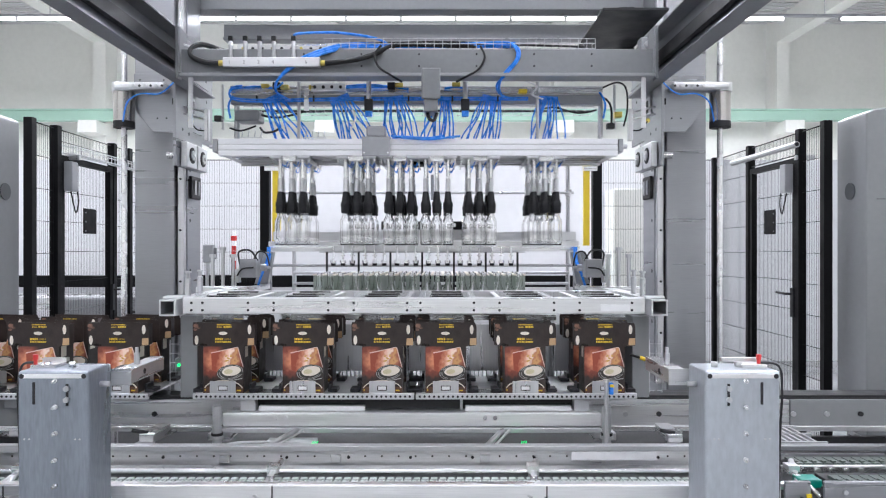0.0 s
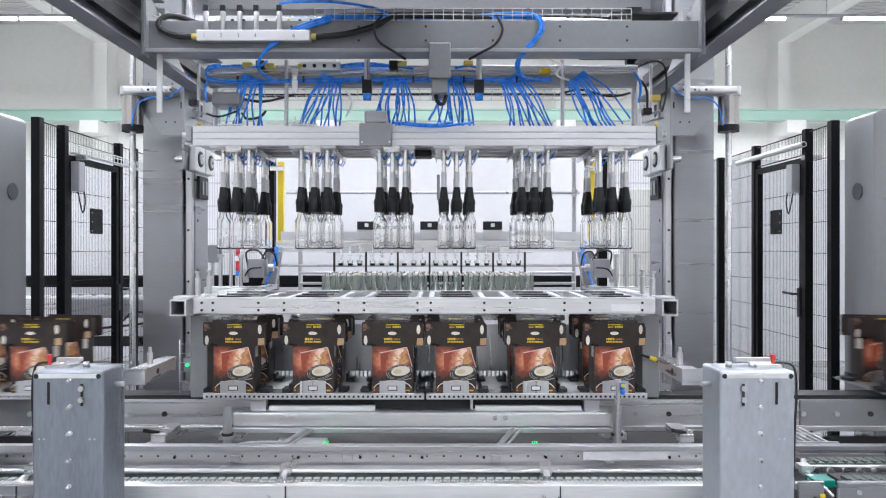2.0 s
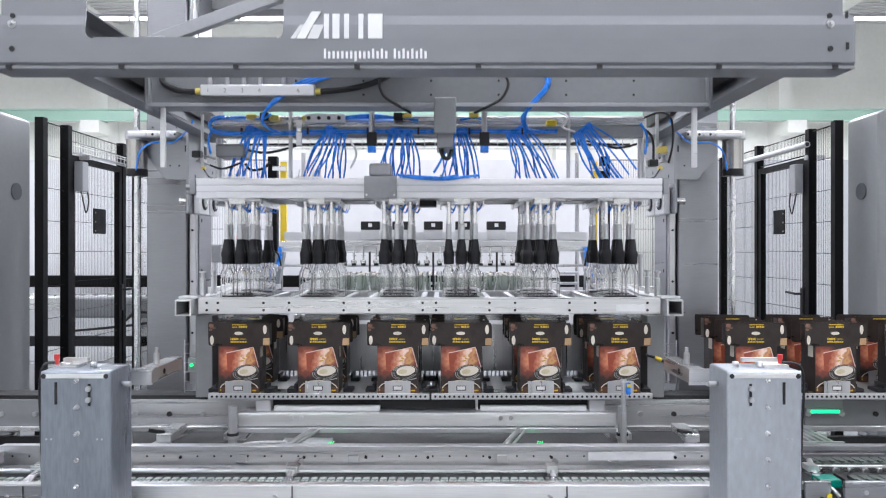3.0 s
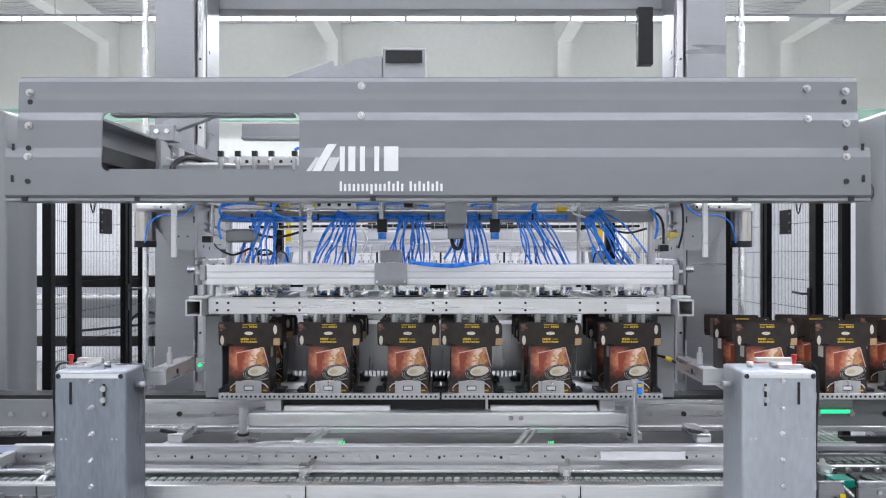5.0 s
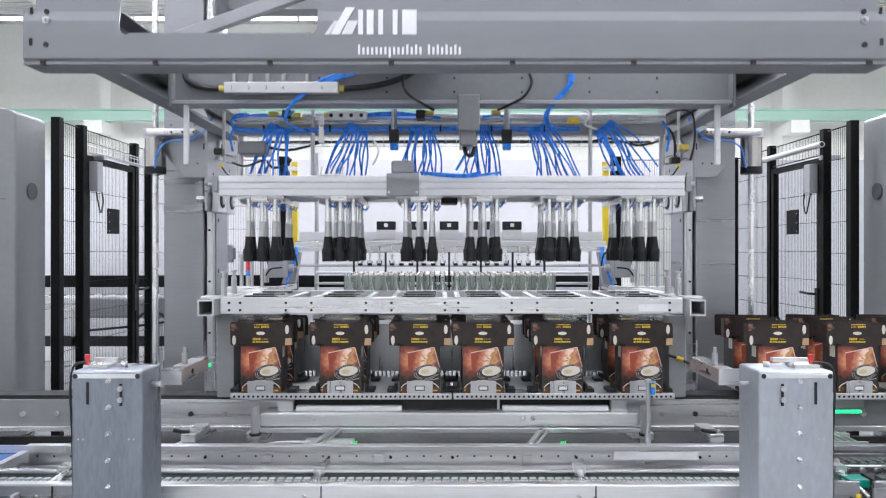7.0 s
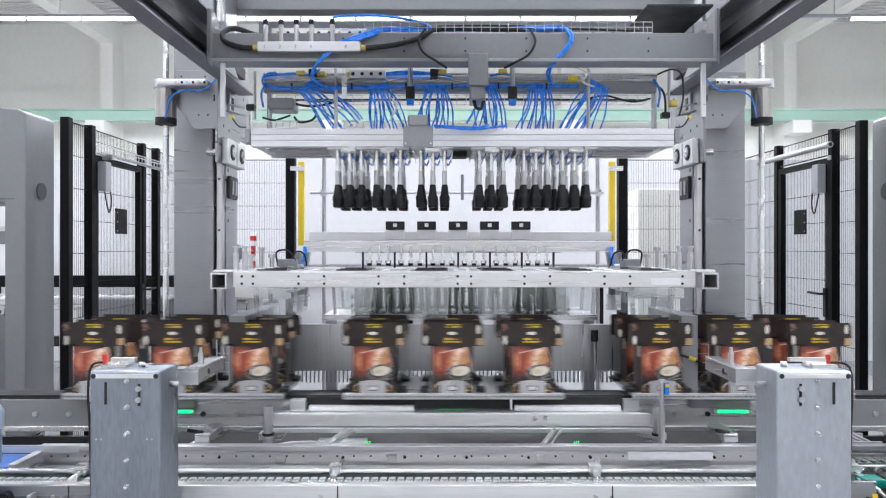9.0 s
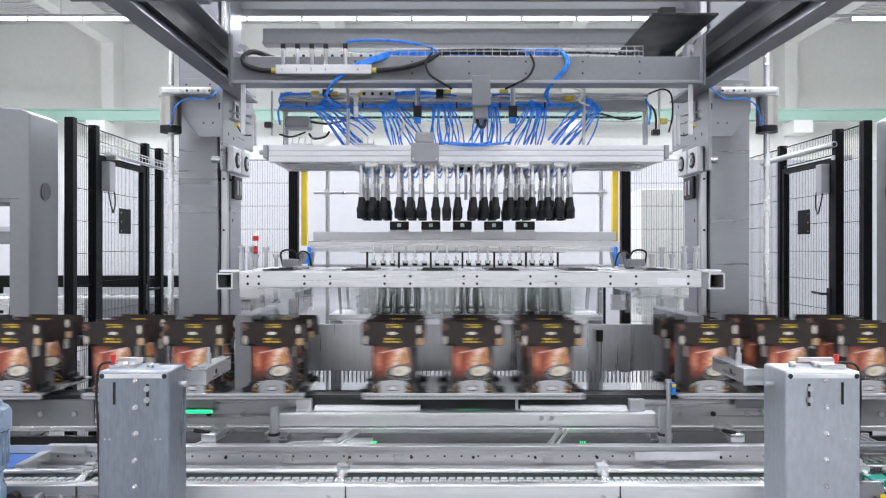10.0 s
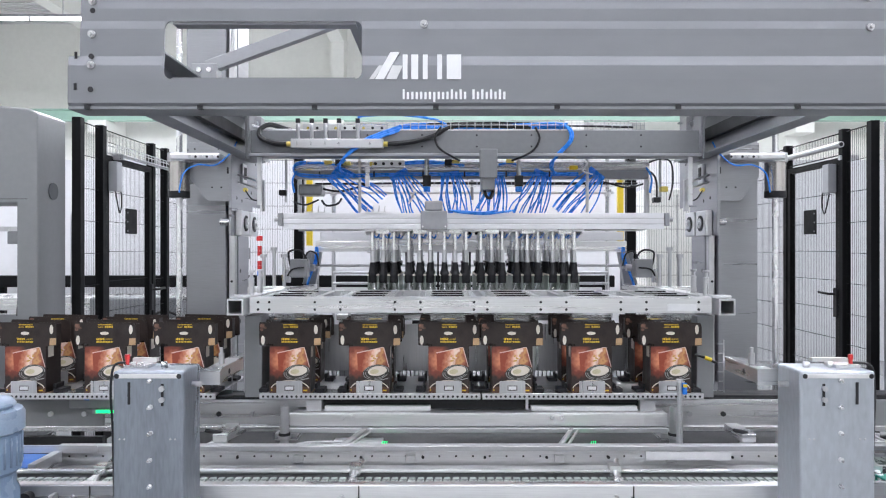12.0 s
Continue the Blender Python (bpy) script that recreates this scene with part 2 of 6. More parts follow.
# white screen wall behind the machine with its black foot rail
part_wall = thing("partition_wall", "bright white panelled partition wall behind the machine", "wall", kind="structure")
boxes("wall_panel", [(-9, 2.9, 9, 9.08, 0.0, 2.5)], PARTITION, part_wall)
# right panel has a darker grey base colour than the rest of the wall
boxes("wall_panel", [(2.92, 9, 9, 9.08, 0.0, 2.5)], PARTITION_GREY, part_wall, "pale grey panel")
rail = tagged(boxes("guard_rail", [(-9, 1.9, 8.7, 8.8, 0.93, 1.07)], BLACK_POST, None, "", 0.01), "black powder-coated guard rail before the wall", "rail", kind="structure")
boxes("rail_leg", [(x - 0.04, x + 0.04, 8.72, 8.78, 0, 0.93) for x in (-8, -5.5, -3, -0.5, 1.8)], BLACK_POST, rail)

# ---- safety fence ----
FENCE_TOP = 2.21


def mesh_panel(name, p, q, z0, z1, parent, pitch=0.022):
    """Welded wire mesh between two upright lines p and q, (x, y) each."""
    bm = bmesh.new()
    p, q = Vector(p), Vector(q)
    d = (q - p)
    n = max(2, int(d.length / pitch))
    for i in range(n + 1):
        c = p + d * i / n
        cyl(bm, (c.x, c.y, z0), (c.x, c.y, z1), 0.0011, 4)
    k = max(2, round((z1 - z0) / 0.2))
    for i in range(k + 1):
        z = z0 + (z1 - z0) * i / k
        cyl(bm, (p.x, p.y, z), (q.x, q.y, z), 0.0024, 4)
    ob = part(name, bm, BLACK_POST, parent)
    for z in (z0, z1):
        rods("edge_wire", [((p.x, p.y, z), (q.x, q.y, z), 0.004)], BLACK_POST, parent, "", 6)
    return ob


def fence_post(x, y, w=0.055):
    ob = boxes("fence_post", [(x - w / 2, x + w / 2, y - w / 2, y + w / 2, 0.02, FENCE_TOP)], BLACK_POST, None, "", 0.004)
    tagged(ob, "black powder-coated square fence post", "post", "fence posts")
    boxes("foot_plate", [(x - 0.07, x + 0.07, y - 0.07, y + 0.07, 0, 0.02)], BLACK_POST, ob)
    return ob


def fence_side(xs, ys, side):
    """One side fence: ys are the posts, nearest first; the door lies between the second and third."""
    for y in ys:
        fence_post(xs, y)
    for i, (a, b) in enumerate(zip(ys, ys[1:])):
        if i == 1:
            door = thing("fence_door", "closed wire mesh safety door in a black frame", "door")
            w = 0.04
            a2, b2 = a + 0.035, b - 0.035
            for y in (a2 + w / 2, b2 - w / 2):
                boxes("frame_stile", [(xs - 0.02, xs + 0.02, y - w / 2, y + w / 2, 0.12, 2.02)], BLACK_POST, door)
            for z in (0.12, 1.98):
                boxes("frame_rail", [(xs - 0.02, xs + 0.02, a2 + w, b2 - w, z, z + 0.04)], BLACK_POST, door)
            mesh_panel("wire_mesh", (xs, a2 + w), (xs, b2 - w), 0.16, 1.98, door)
            boxes("door_plate", [(xs - side * 0.012 - 0.003, xs - side * 0.012 + 0.003, a + 0.35, a + 0.53, 1.5, 1.68)], BLACK_POST, door, "small black plate")
            hy = a2 + w / 2 if side > 0 else b2 - w / 2
            boxes("handle_plate", [(xs - side * 0.03 - 0.008, xs - side * 0.03 + 0.008, hy - 0.018, hy + 0.018, 0.92, 1.12)], BLACK, door)
            rods("handle", [((xs - side * 0.03, hy, 1.08), (xs - side * 0.08, hy, 1.08), 0.009), ((xs - side * 0.08, hy, 1.08), (xs - side * 0.08, hy + 0.13, 1.085), 0.009)], BLACK, door)
            boxes("lock_box", [(xs - side * 0.05 - 0.03, xs - side * 0.05 + 0.03, a + 0.06, a + 0.14, 1.78, 1.98)], GREY_L, door, "grey safety switch box", 0.006)
            each_hose("switch_cable", [[(xs - side * 0.05, a + 0.10, 1.78), (xs - side * 0.06, a + 0.12, 1.68), (xs - side * 0.05, a + 0.17, 1.64), (xs - side * 0.05, a + 0.2, 1.72), (xs - side * 0.04, a + 0.19, 1.84)]], 0.005, CABLE, door)
            for z in (1.52, 1.585, 1.65):
                rods("plate_screw", [((xs - side * 0.015, a + 0.37, z), (xs - side * 0.019, a + 0.37, z), 0.006)], GREY, door, "", 6)
            mesh_panel("wire_mesh", (xs, a + 0.03), (xs, b - 0.03), 2.04, FENCE_TOP - 0.02, door)
        else:
            pan = thing("wire_fence", "black welded wire mesh fence field", "fence", "wire fences")
            mesh_panel("wire_mesh", (xs, a + 0.03), (xs, b - 0.03), 0.12, FENCE_TOP - 0.02, pan)


fence_side(-2.44, (4.50, 4.80, 5.62, 5.90, 6.5), -1)
fence_side(2.58, (4.62, 4.95, 5.76, 6.5), 1)
for a, b in ((-2.44, -1.45), (1.50, 2.58)):
    pan = thing("wire_fence", "black welded wire mesh fence field", "fence", "wire fences")
    mesh_panel("wire_mesh", (a + 0.03, 6.5), (b - 0.03, 6.5), 0.12, FENCE_TOP - 0.02, pan)
    curtain = thing("light_curtain", "black post with yellow light curtain strip", "sensor", "light curtains")
    s = 1 if b > 0 else -1
    xx = a if s > 0 else b
    boxes("housing", [(xx - 0.04, xx + 0.04, 6.4, 6.48, 0.3, FENCE_TOP)], BLACK_POST, curtain)
    boxes("strip", [(xx - s * 0.10 - 0.025, xx - s * 0.10 + 0.025, 6.38, 6.43, 1.42, FENCE_TOP - 0.05)], YELLOW, curtain)
    boxes("clip", [(xx - s * 0.07 - 0.06, xx - s * 0.07 + 0.06, 6.36, 6.38, 2.08, 2.12)], STEEL, curtain)

# housings beside the fence
def cabinet_block(outline, y0, y1, cab, name="body", mat=None, bevel=0.01):
    """An outline of (x, z) drawn out in depth."""
    bm = bmesh.new()
    fr = [bm.verts.new((x, y0, z)) for x, z in outline]
    bk = [bm.verts.new((x, y1, z)) for x, z in outline]
    bm.faces.new(fr)
    bm.faces.new(bk[::-1])
    for i in range(len(outline)):
        bm.faces.new((fr[i], bk[i], bk[(i + 1) % len(outline)], fr[(i + 1) % len(outline)]))
    return part(name, bm, mat or CABINET, cab, "", bevel)


COVER = material("dark_grey_plastic", (0.075, 0.08, 0.088), 0.5, 0, 0.1, 20)
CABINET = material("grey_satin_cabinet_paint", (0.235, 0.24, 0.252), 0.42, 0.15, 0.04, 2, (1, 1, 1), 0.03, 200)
for s, xi in ((-1, -2.61), (1, 2.68)):
    cab = thing("machine_cabinet", "grey painted machine cabinet with rounded edges", "cabinet", "machine cabinets")
    ins = xi + s * 0.125
    out = xi + s * 1.9
    cabinet_block([(xi, 0.25), (xi, 2.21), (xi + s * 0.05, 2.235), (out, 2.42), (out, 1.665), (ins, 1.665), (ins, 0.25)], 4.35, 4.68, cab)
    if s > 0:
        boxes("recessed_panel", [(ins + 0.012, out, 4.40, 4.44, 0.25, 1.655)], CABINET, cab, "recessed grey panel", 0.004)
        boxes("panel_handle", [(ins + 0.05, ins + 0.065, 4.375, 4.399, 1.40, 1.52)], DARK, cab)
    else:
        boxes("cross_rail", [(out, ins - 0.005, 4.50, 4.54, 1.50, 1.53)], STEEL_V, cab)
        boxes("switch_box", [(ins - 0.10, ins - 0.03, 4.42, 4.48, 1.42, 1.50)], GREY, cab, "", 0.006)
        boxes("lower_panel", [(out, ins - 0.004, 4.55, 4.60, 0.25, 0.98)], GREY, cab, "", 0.005)
        each_hose("cable", [[(ins - 0.04, 4.44, 1.42), (ins - 0.03, 4.43, 1.2), (ins - 0.05, 4.44, 0.98)]], 0.006, CABLE, cab)
    boxes("edge_rail", [(xi - s * 0.035 - 0.012, xi - s * 0.035 + 0.012, 4.69, 4.73, 0.1, 1.62)], ALU, cab, "bright edge rail", 0.004)
    boxes("top_seam", [(min(xi + s * 0.06, out), max(xi + s * 0.06, out), 4.347, 4.3495, 1.69, 1.693)], DARK, cab)
    rods("round_cover", [((xi - s * 0.001, 4.52, 1.75), (xi - s * 0.008, 4.52, 1.75), 0.053)], COVER, cab, "dark grey round cover", 24)
    boxes("foot", [(xi + s * 0.06 - 0.04, xi + s * 0.06 + 0.04, 4.5, 4.6, 0, 0.25)], STEEL, cab)

rearc = thing("rear_conveyor", "grey pallet conveyor with rollers behind the fence", "conveyor")
boxes("side_rail", [(-5.2, -1.9, 7.2, 7.26, 0.78, 0.9)], STEEL, rearc)
boxes("side_rail", [(-5.2, -1.9, 7.9, 7.96, 0.78, 0.9)], STEEL, rearc)
boxes("lower_rail", [(-5.2, -1.9, 7.2, 7.26, 0.42, 0.52)], DARK, rearc)
boxes("drive_box", [(-3.6, -2.7, 7.0, 7.18, 0.72, 0.92)], GREY, rearc, "", 0.02)
for x in (-4.8, -3.7, -2.9, -2.0):
    boxes("leg", [(x - 0.04, x + 0.04, 7.2, 7.28, 0, 0.78)], STEEL_V, rearc)
for k in range(22):
    rods("roller", [((-5.1 + k * 0.15, 7.26, 0.86), (-5.1 + k * 0.15, 7.9, 0.86), 0.035)], STEEL, rearc, "", 8)
each_hose("cable", [[(-3.0, 6.98, 0.7), (-2.9, 6.97, 0.78), (-2.75, 6.97, 0.76), (-2.7, 6.97, 0.66)], [(-3.5, 6.98, 0.6), (-2.9, 6.97, 0.66), (-2.3, 6.97, 0.75)]], 0.012, CABLE, rearc)
mast = thing("warning_mast", "red and white striped warning post", "post")
for k, m in enumerate((BLUE, RED, RED, WHITE, RED, RED, WHITE, RED, WHITE)):
    rods("band", [((-2.30, 8.4, 1.08 + k * 0.058), (-2.30, 8.4, 1.136 + k * 0.058), 0.026 if k < 6 else 0.036)], m, mast)
rods("stand", [((-2.30, 8.4, 0), (-2.30, 8.4, 1.08), 0.03)], STEEL_V, mast)
jb = thing("junction_box", "grey plastic junction box on the rear fence", "box")
boxes("body", [(-2.00, -1.905, 6.40, 6.47, 1.27, 1.43)], GREY_L, jb, "", 0.01)
boxes("cover_latch", [(-1.908, -1.885, 6.42, 6.45, 1.30, 1.40)], GREY, jb, "", 0.003)
rods("conduit", [((-1.97, 6.44, 0.0), (-1.97, 6.44, 1.27), 0.015)], STEEL_V, jb)
ind = thing("indicator_lamp", "small green lit lamp on the gantry foot", "lamp")
rods("lens", [((-1.335, 4.02, 0.746), (-1.335, 4.008, 0.746), 0.008)], LED, ind, "glowing green lens")
boxes("housing", [(-1.36, -1.31, 4.021, 4.06, 0.71, 0.785)], GREY_L, ind, "", 0.004)
boxes("bracket", [(-1.345, -1.325, 4.061, 4.075, 0.0, 0.77)], STEEL_V, ind)
gp = thing("control_cabinet", "pale grey sheet metal cabinet behind the column", "cabinet")
boxes("body", [(1.72, 2.3, 6.7, 7.1, 0.0, 1.95)], WALLPAINT, gp, "", 0.01)
boxes("door_seam", [(2.0, 2.004, 6.696, 6.6995, 0.1, 1.9)], GREY, gp)
for s, x in ((-1, -2.44), (1, 2.58)):
    tb = thing("overhead_tube", "pale steel tube mounted over the fence door", "tube", "door tubes")
    if s > 0:
        rods("tube", [((x - 0.05, 4.9, 2.10), (x - 0.05, 6.0, 2.10), 0.021)], material("pale_grey_tube_paint", (0.48, 0.48, 0.50), 0.4, 0.3), tb)
        rods("bore", [((x - 0.05, 4.8985, 2.10), (x - 0.05, 4.8995, 2.10), 0.014)], DARK, tb)
    else:
        wt = bmesh.new()
        for dz in (0, 0.05):
            for dx in (-0.03, 0.03):
                cyl(wt, (x + 0.07 + dx, 4.8, 2.03 + dz), (x + 0.07 + dx, 6.4, 2.03 + dz), 0.004, 5)
        for k in range(28):
            cyl(wt, (x + 0.04, 4.82 + k * 0.057, 2.03), (x + 0.10, 4.82 + k * 0.057, 2.03), 0.003, 5)
            cyl(wt, (x + 0.10, 4.82 + k * 0.057, 2.03), (x + 0.10, 4.82 + k * 0.057, 2.08), 0.003, 5)
        part("wire_tray", wt, STEEL_V, tb, "wire cable tray")
    boxes("mount", [(x - 0.04, x + 0.09, 4.93, 4.96, 2.0, 2.03)], STEEL_V, tb)

# ---- machine frame ----
ROD_X = {-1: -1.602, 1: 1.637}
frame_thing = thing("gantry", "grey steel gantry with two tall columns", "gantry")
for s in (-1, 1):
    boxes("column", [(min(s * 1.43, s * 1.66), max(s * 1.43, s * 1.66), 4.2, 4.6, 0, 3.9)], COLUMN, frame_thing, "", 0.006)
    boxes("guide_rail", [(min(s * 1.378, s * 1.427), max(s * 1.378, s * 1.427), 4.27, 4.5, 0.6, 3.8)], COLUMN, frame_thing, "", 0.004)
    boxes("guide_strip", [(min(s * 1.384, s * 1.424), max(s * 1.384, s * 1.424), 4.23, 4.268, 0.6, 3.8)], STEEL_V, frame_thing, "polished guide strip", 0.006)
    rods("measuring_rod", [((ROD_X[s], 3.93, 0.0), (ROD_X[s], 3.93, 4.2), 0.016)], CHROME, frame_thing, "polished upright rod")
boxes("top_beam", [(-1.43, 1.43, 4.5, 4.62, 2.88, 3.12)], GREY, frame_thing, "", 0.006)
boxes("rear_panel", [(-1.2, 1.2, 3.9, 3.92, 0.733, 0.985)], STEEL_V, frame_thing, "grey sheet panel behind the cartons", 0.003)
for x in np.linspace(-1.1, 1.1, 100):
    boxes("comb_bar", [(x - 0.0035, x + 0.0035, 3.9, 3.905, 0.67, 0.7325)], GREY_L, frame_thing)
for s in (-1, 1):
    x0, x1 = sorted((s * 1.01, s * 1.09))
    boxes("side_box", [(x0, x1, 3.36, 3.9, 0.70, 1.08)], CABINET, frame_thing, "", 0.004)
    ladder = bmesh.new()
    for dx in (-0.03, 0.03):
        cyl(ladder, (s * 1.16 + dx, 3.5, 0.55), (s * 1.16 + dx, 3.5, 0.95), 0.003, 6)
    for k in range(9):
        cyl(ladder, (s * 1.16 - 0.03, 3.5, 0.57 + k * 0.045), (s * 1.16 + 0.03, 3.5, 0.57 + k * 0.045), 0.002, 6)
    part("cable_ladder", ladder, STEEL_V, frame_thing)
    # feet, holes and plates on the columns
    boxes("column_foot", [(s * 1.545 - 0.2, s * 1.545 + 0.2, 4.15, 4.65, 0, 0.03)], GREY, frame_thing)
    for z in (0.9, 1.2, 1.5, 1.8, 2.1, 2.5, 2.9):
        rods("bolt", [((s * 1.404, 4.229, z), (s * 1.404, 4.222, z), 0.007)], DARK, frame_thing, "", 8)
        rods("hole", [((s * 1.377, 4.31, z + 0.06), (s * 1.3765, 4.31, z + 0.06), 0.012)], DARK, frame_thing, "", 8)
    boxes("stop_block", [(min(s * 1.358, s * 1.377), max(s * 1.358, s * 1.377), 4.29, 4.45, 1.69, 1.825)], DARK, frame_thing, "dark slotted stop block", 0.004)
    for yy in (4.34, 4.40):
        boxes("stop_slat", [(min(s * 1.352, s * 1.357), max(s * 1.352, s * 1.357), yy - 0.014, yy + 0.014, 1.715, 1.80)], GREY_L, frame_thing)
boxes("chain_duct", [(1.21, 1.30, 4.42, 4.48, 2.52, 2.87)], BLACK, frame_thing, "black plastic cable chain")

# ---- lower frame and conveyors ----
beam = thing("transport_beam", "long stainless steel transport rail beam", "rail beam")
boxes("beam_face", [(-1.75, 1.75, 3.38, 3.40, 0.545, 0.685)], STEEL, beam, "", 0.003)
# both beam ends are a darker grey than the middle
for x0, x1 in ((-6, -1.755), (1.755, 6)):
    boxes("beam_face", [(x0, x1, 3.38, 3.40, 0.545, 0.685)], CABINET, beam, "darker grey beam face end", 0.003)
boxes("beam_lip", [(-6, 6, 3.365, 3.378, 0.540, 0.565)], STEEL, beam, "", 0.003)
boxes("beam_cover", [(-0.86, 0.84, 3.25, 3.32, 0.592, 0.651)], PLATE, beam, "bright front cover", 0.004)
boxes("cover_lip", [(-0.86, 0.84, 3.235, 3.32, 0.566, 0.588)], ALU, beam, "", 0.003)
boxes("beam_belt", [(-6, 6, 3.40, 3.47, 0.69, 0.702)], DARK, beam, "dark ribbed belt")
boxes("beam_rail", [(-6, 6, 3.40, 3.60, 0.62, 0.688)], DARK, beam)
for x0, x1 in ((-0.708, -0.226), (0.232, 0.715)):
    boxes("white_strip", [(x0, x1, 3.29, 3.322, 0.653, 0.675)], WHITE, beam, "plain white strip", 0.002)
# plate put in for the dark gap between trays and beam
boxes("gap_plate", [(-0.72, 0.73, 3.325, 3.335, 0.655, 0.709)], DARK, beam, "dark plate filling the gap below the trays")
for x in (-0.755, 0.215, 0.76):
    boxes("slide_post", [(x - 0.035, x + 0.035, 3.28, 3.32, 0.653, 0.706)] if abs(x) > 0.5 else [(x - 0.006, x + 0.006, 3.30, 3.32, 0.653, 0.708)], ALU, beam, "", 0.003)
for k in range(40):
    x = -3.1 + k * 0.157
    if not -0.9 < x < 0.88:
        rods("bolt", [((x, 3.38, 0.62 + 0.0 * k), (x, 3.37, 0.62), 0.012)], STEEL_V if k % 3 else DARK, beam, "", 8)
for x in (-0.62, -0.575, 0.32, 0.365):
    rods("bolt", [((x, 3.25, 0.632), (x, 3.242, 0.632), 0.010)], CHROME, beam, "", 8)
for x in (-0.875, 0.86):
    rods("end_pin", [((x, 3.22, 0.50), (x, 3.22, 0.69), 0.020)], STEEL_V, beam, "round steel end pin", 16)
    rods("collar", [((x, 3.22, 0.548), (x, 3.22, 0.560), 0.029)], STEEL, beam, "", 16)
    rods("seal_ring", [((x, 3.22, 0.5605), (x, 3.22, 0.572), 0.026)], DARK, beam, "", 16)
    boxes("pin_block", [(x - 0.05, x + 0.05, 3.25, 3.37, 0.53, 0.56)], STEEL, beam)
for x in (-3.2, -1.5, 1.5, 3.2):
    boxes("beam_leg", [(x - 0.05, x + 0.05, 3.42, 3.52, 0, 0.62)], STEEL_V, beam)
boxes("under_tray", [(-1.75, 1.75, 2.96, 3.9, 0.40, 0.41)], material("dark_grey_sheet", (0.07, 0.07, 0.074), 0.6, 0, 0.25, 6, spec=0.2), beam, "grey sheet below the beam")
for x in (-0.55,):
    boxes("under_box", [(x - 0.11, x + 0.11, 3.20, 3.30, 0.515, 0.53)], WHITE, beam, "", 0.003)
each_hose("cable", [[(-0.87, 3.15, 0.50), (-0.80, 3.13, 0.545), (-0.68, 3.15, 0.55), (-0.5, 3.2, 0.53)]], 0.005, WHITE, beam)
for x in (-0.45, 0.45):
    hoses("green_wire", [[(x + d, 3.10, 0.53), (x + 0.012 + d, 3.09, 0.54), (x + 0.022 + d, 3.12, 0.56)] for d in (0, 0.009, 0.018)], 0.0018, LED, beam, "lit green light guide")
conv = thing("bottle_conveyor", "stainless steel conveyor with guide rails and link chain", "conveyor")
boxes("front_plate", [(-1.20, 1.30, 2.50, 2.515, 0.28, 0.572)], PLATE, conv, "", 0.003)
# left end of the plate, darker than its middle
boxes("front_plate", [(-2.1, -1.204, 2.50, 2.515, 0.28, 0.572)], COLUMN, conv, "darker grey end of the front plate", 0.003)
rods("plate_knob", [((-1.60, 2.50, 0.535), (-1.60, 2.47, 0.535), 0.02)], BLACK, conv, "black knob", 14)
boxes("end_hook", [(-1.60, -1.50, 2.46, 2.499, 0.49, 0.515), (-1.515, -1.50, 2.46, 2.499, 0.515, 0.55)], STEEL_V, conv, "", 0.003)
boxes("plate_lip", [(-2.1, 1.34, 2.515, 2.545, 0.562, 0.572)], STEEL, conv)
boxes("guide_profile", [(-1.72, 1.36, 2.90, 2.94, 0.578, 0.60)], ALU, conv, "", 0.003)
# right end of the profile, darker than the rest
boxes("guide_profile", [(1.365, 6, 2.90, 2.94, 0.578, 0.60)], GREY, conv, "darker grey profile end", 0.003)
boxes("rear_plate", [(-1.75, 3.2, 2.925, 2.938, 0.30, 0.577)], PLATE, conv)
boxes("chain_bed", [(-6, 6, 2.55, 2.92, 0.48, 0.50)], DARK, conv)
boxes("chain_strip", [(-1.72, 1.36, 2.79, 2.90, 0.505, 0.522)], STEEL, conv)
boxes("green_wear_strip", [(-1.72, 1.36, 2.556, 2.564, 0.54, 0.560)], RAILGREEN, conv, "pale green wear strip")
rods("guide_rail", [((-1.9, 2.66, 0.573), (1.36, 2.66, 0.573), 0.009)], STEEL, conv, "round polished guide rail", 12)
boxes("rail_back", [(-1.9, 1.36, 2.675, 2.69, 0.505, 0.566)], GREY_L, conv)
boxes("name_strip", [(0.645, 0.985, 2.893, 2.899, 0.545, 0.578)], WHITE, conv, "plain white strip", 0.001)
LINKS = material("pale_grey_green_links", (0.46, 0.51, 0.49), 0.3, 0.3, 0.2, 40)
link_me = None
for k in range(108):
    x = -2.05 + k * 0.0316
    if link_me is None:
        ob = boxes("chain_link", [(-0.0115, 0.0115, 2.568, 2.645, 0.535, 0.556), (-0.0155, -0.0105, 2.58, 2.60, 0.538, 0.550), (-0.0155, -0.0105, 2.615, 2.635, 0.538, 0.550)], LINKS, conv, "", 0)
        link_me = ob.data
        ob.location.x = x
    else:
        ob = new("chain_link", link_me)
        ob.parent, ob.location.x = conv, x
for k in range(80):
    x = -1.70 + k * 0.038
    ob = rods("strip_stud", [((x, 2.80, 0.522), (x, 2.80, 0.526), 0.009)], DARK, conv, "", 8) if k == 0 else new("strip_stud", stud_me)
    if k == 0:
        stud_me = ob.data
    else:
        ob.parent, ob.location.x = conv, x + 1.70
dot_me = None
for k in range(46):
    if dot_me is None:
        ob = rods("plate_hole", [((0, 2.925, 0.552), (0, 2.9235, 0.552), 0.0042)], DARK, conv, "", 8)
        dot_me = ob.data
    else:
        ob = new("plate_hole", dot_me)
        ob.parent = conv
    ob.location.x = -1.68 + k * 0.068
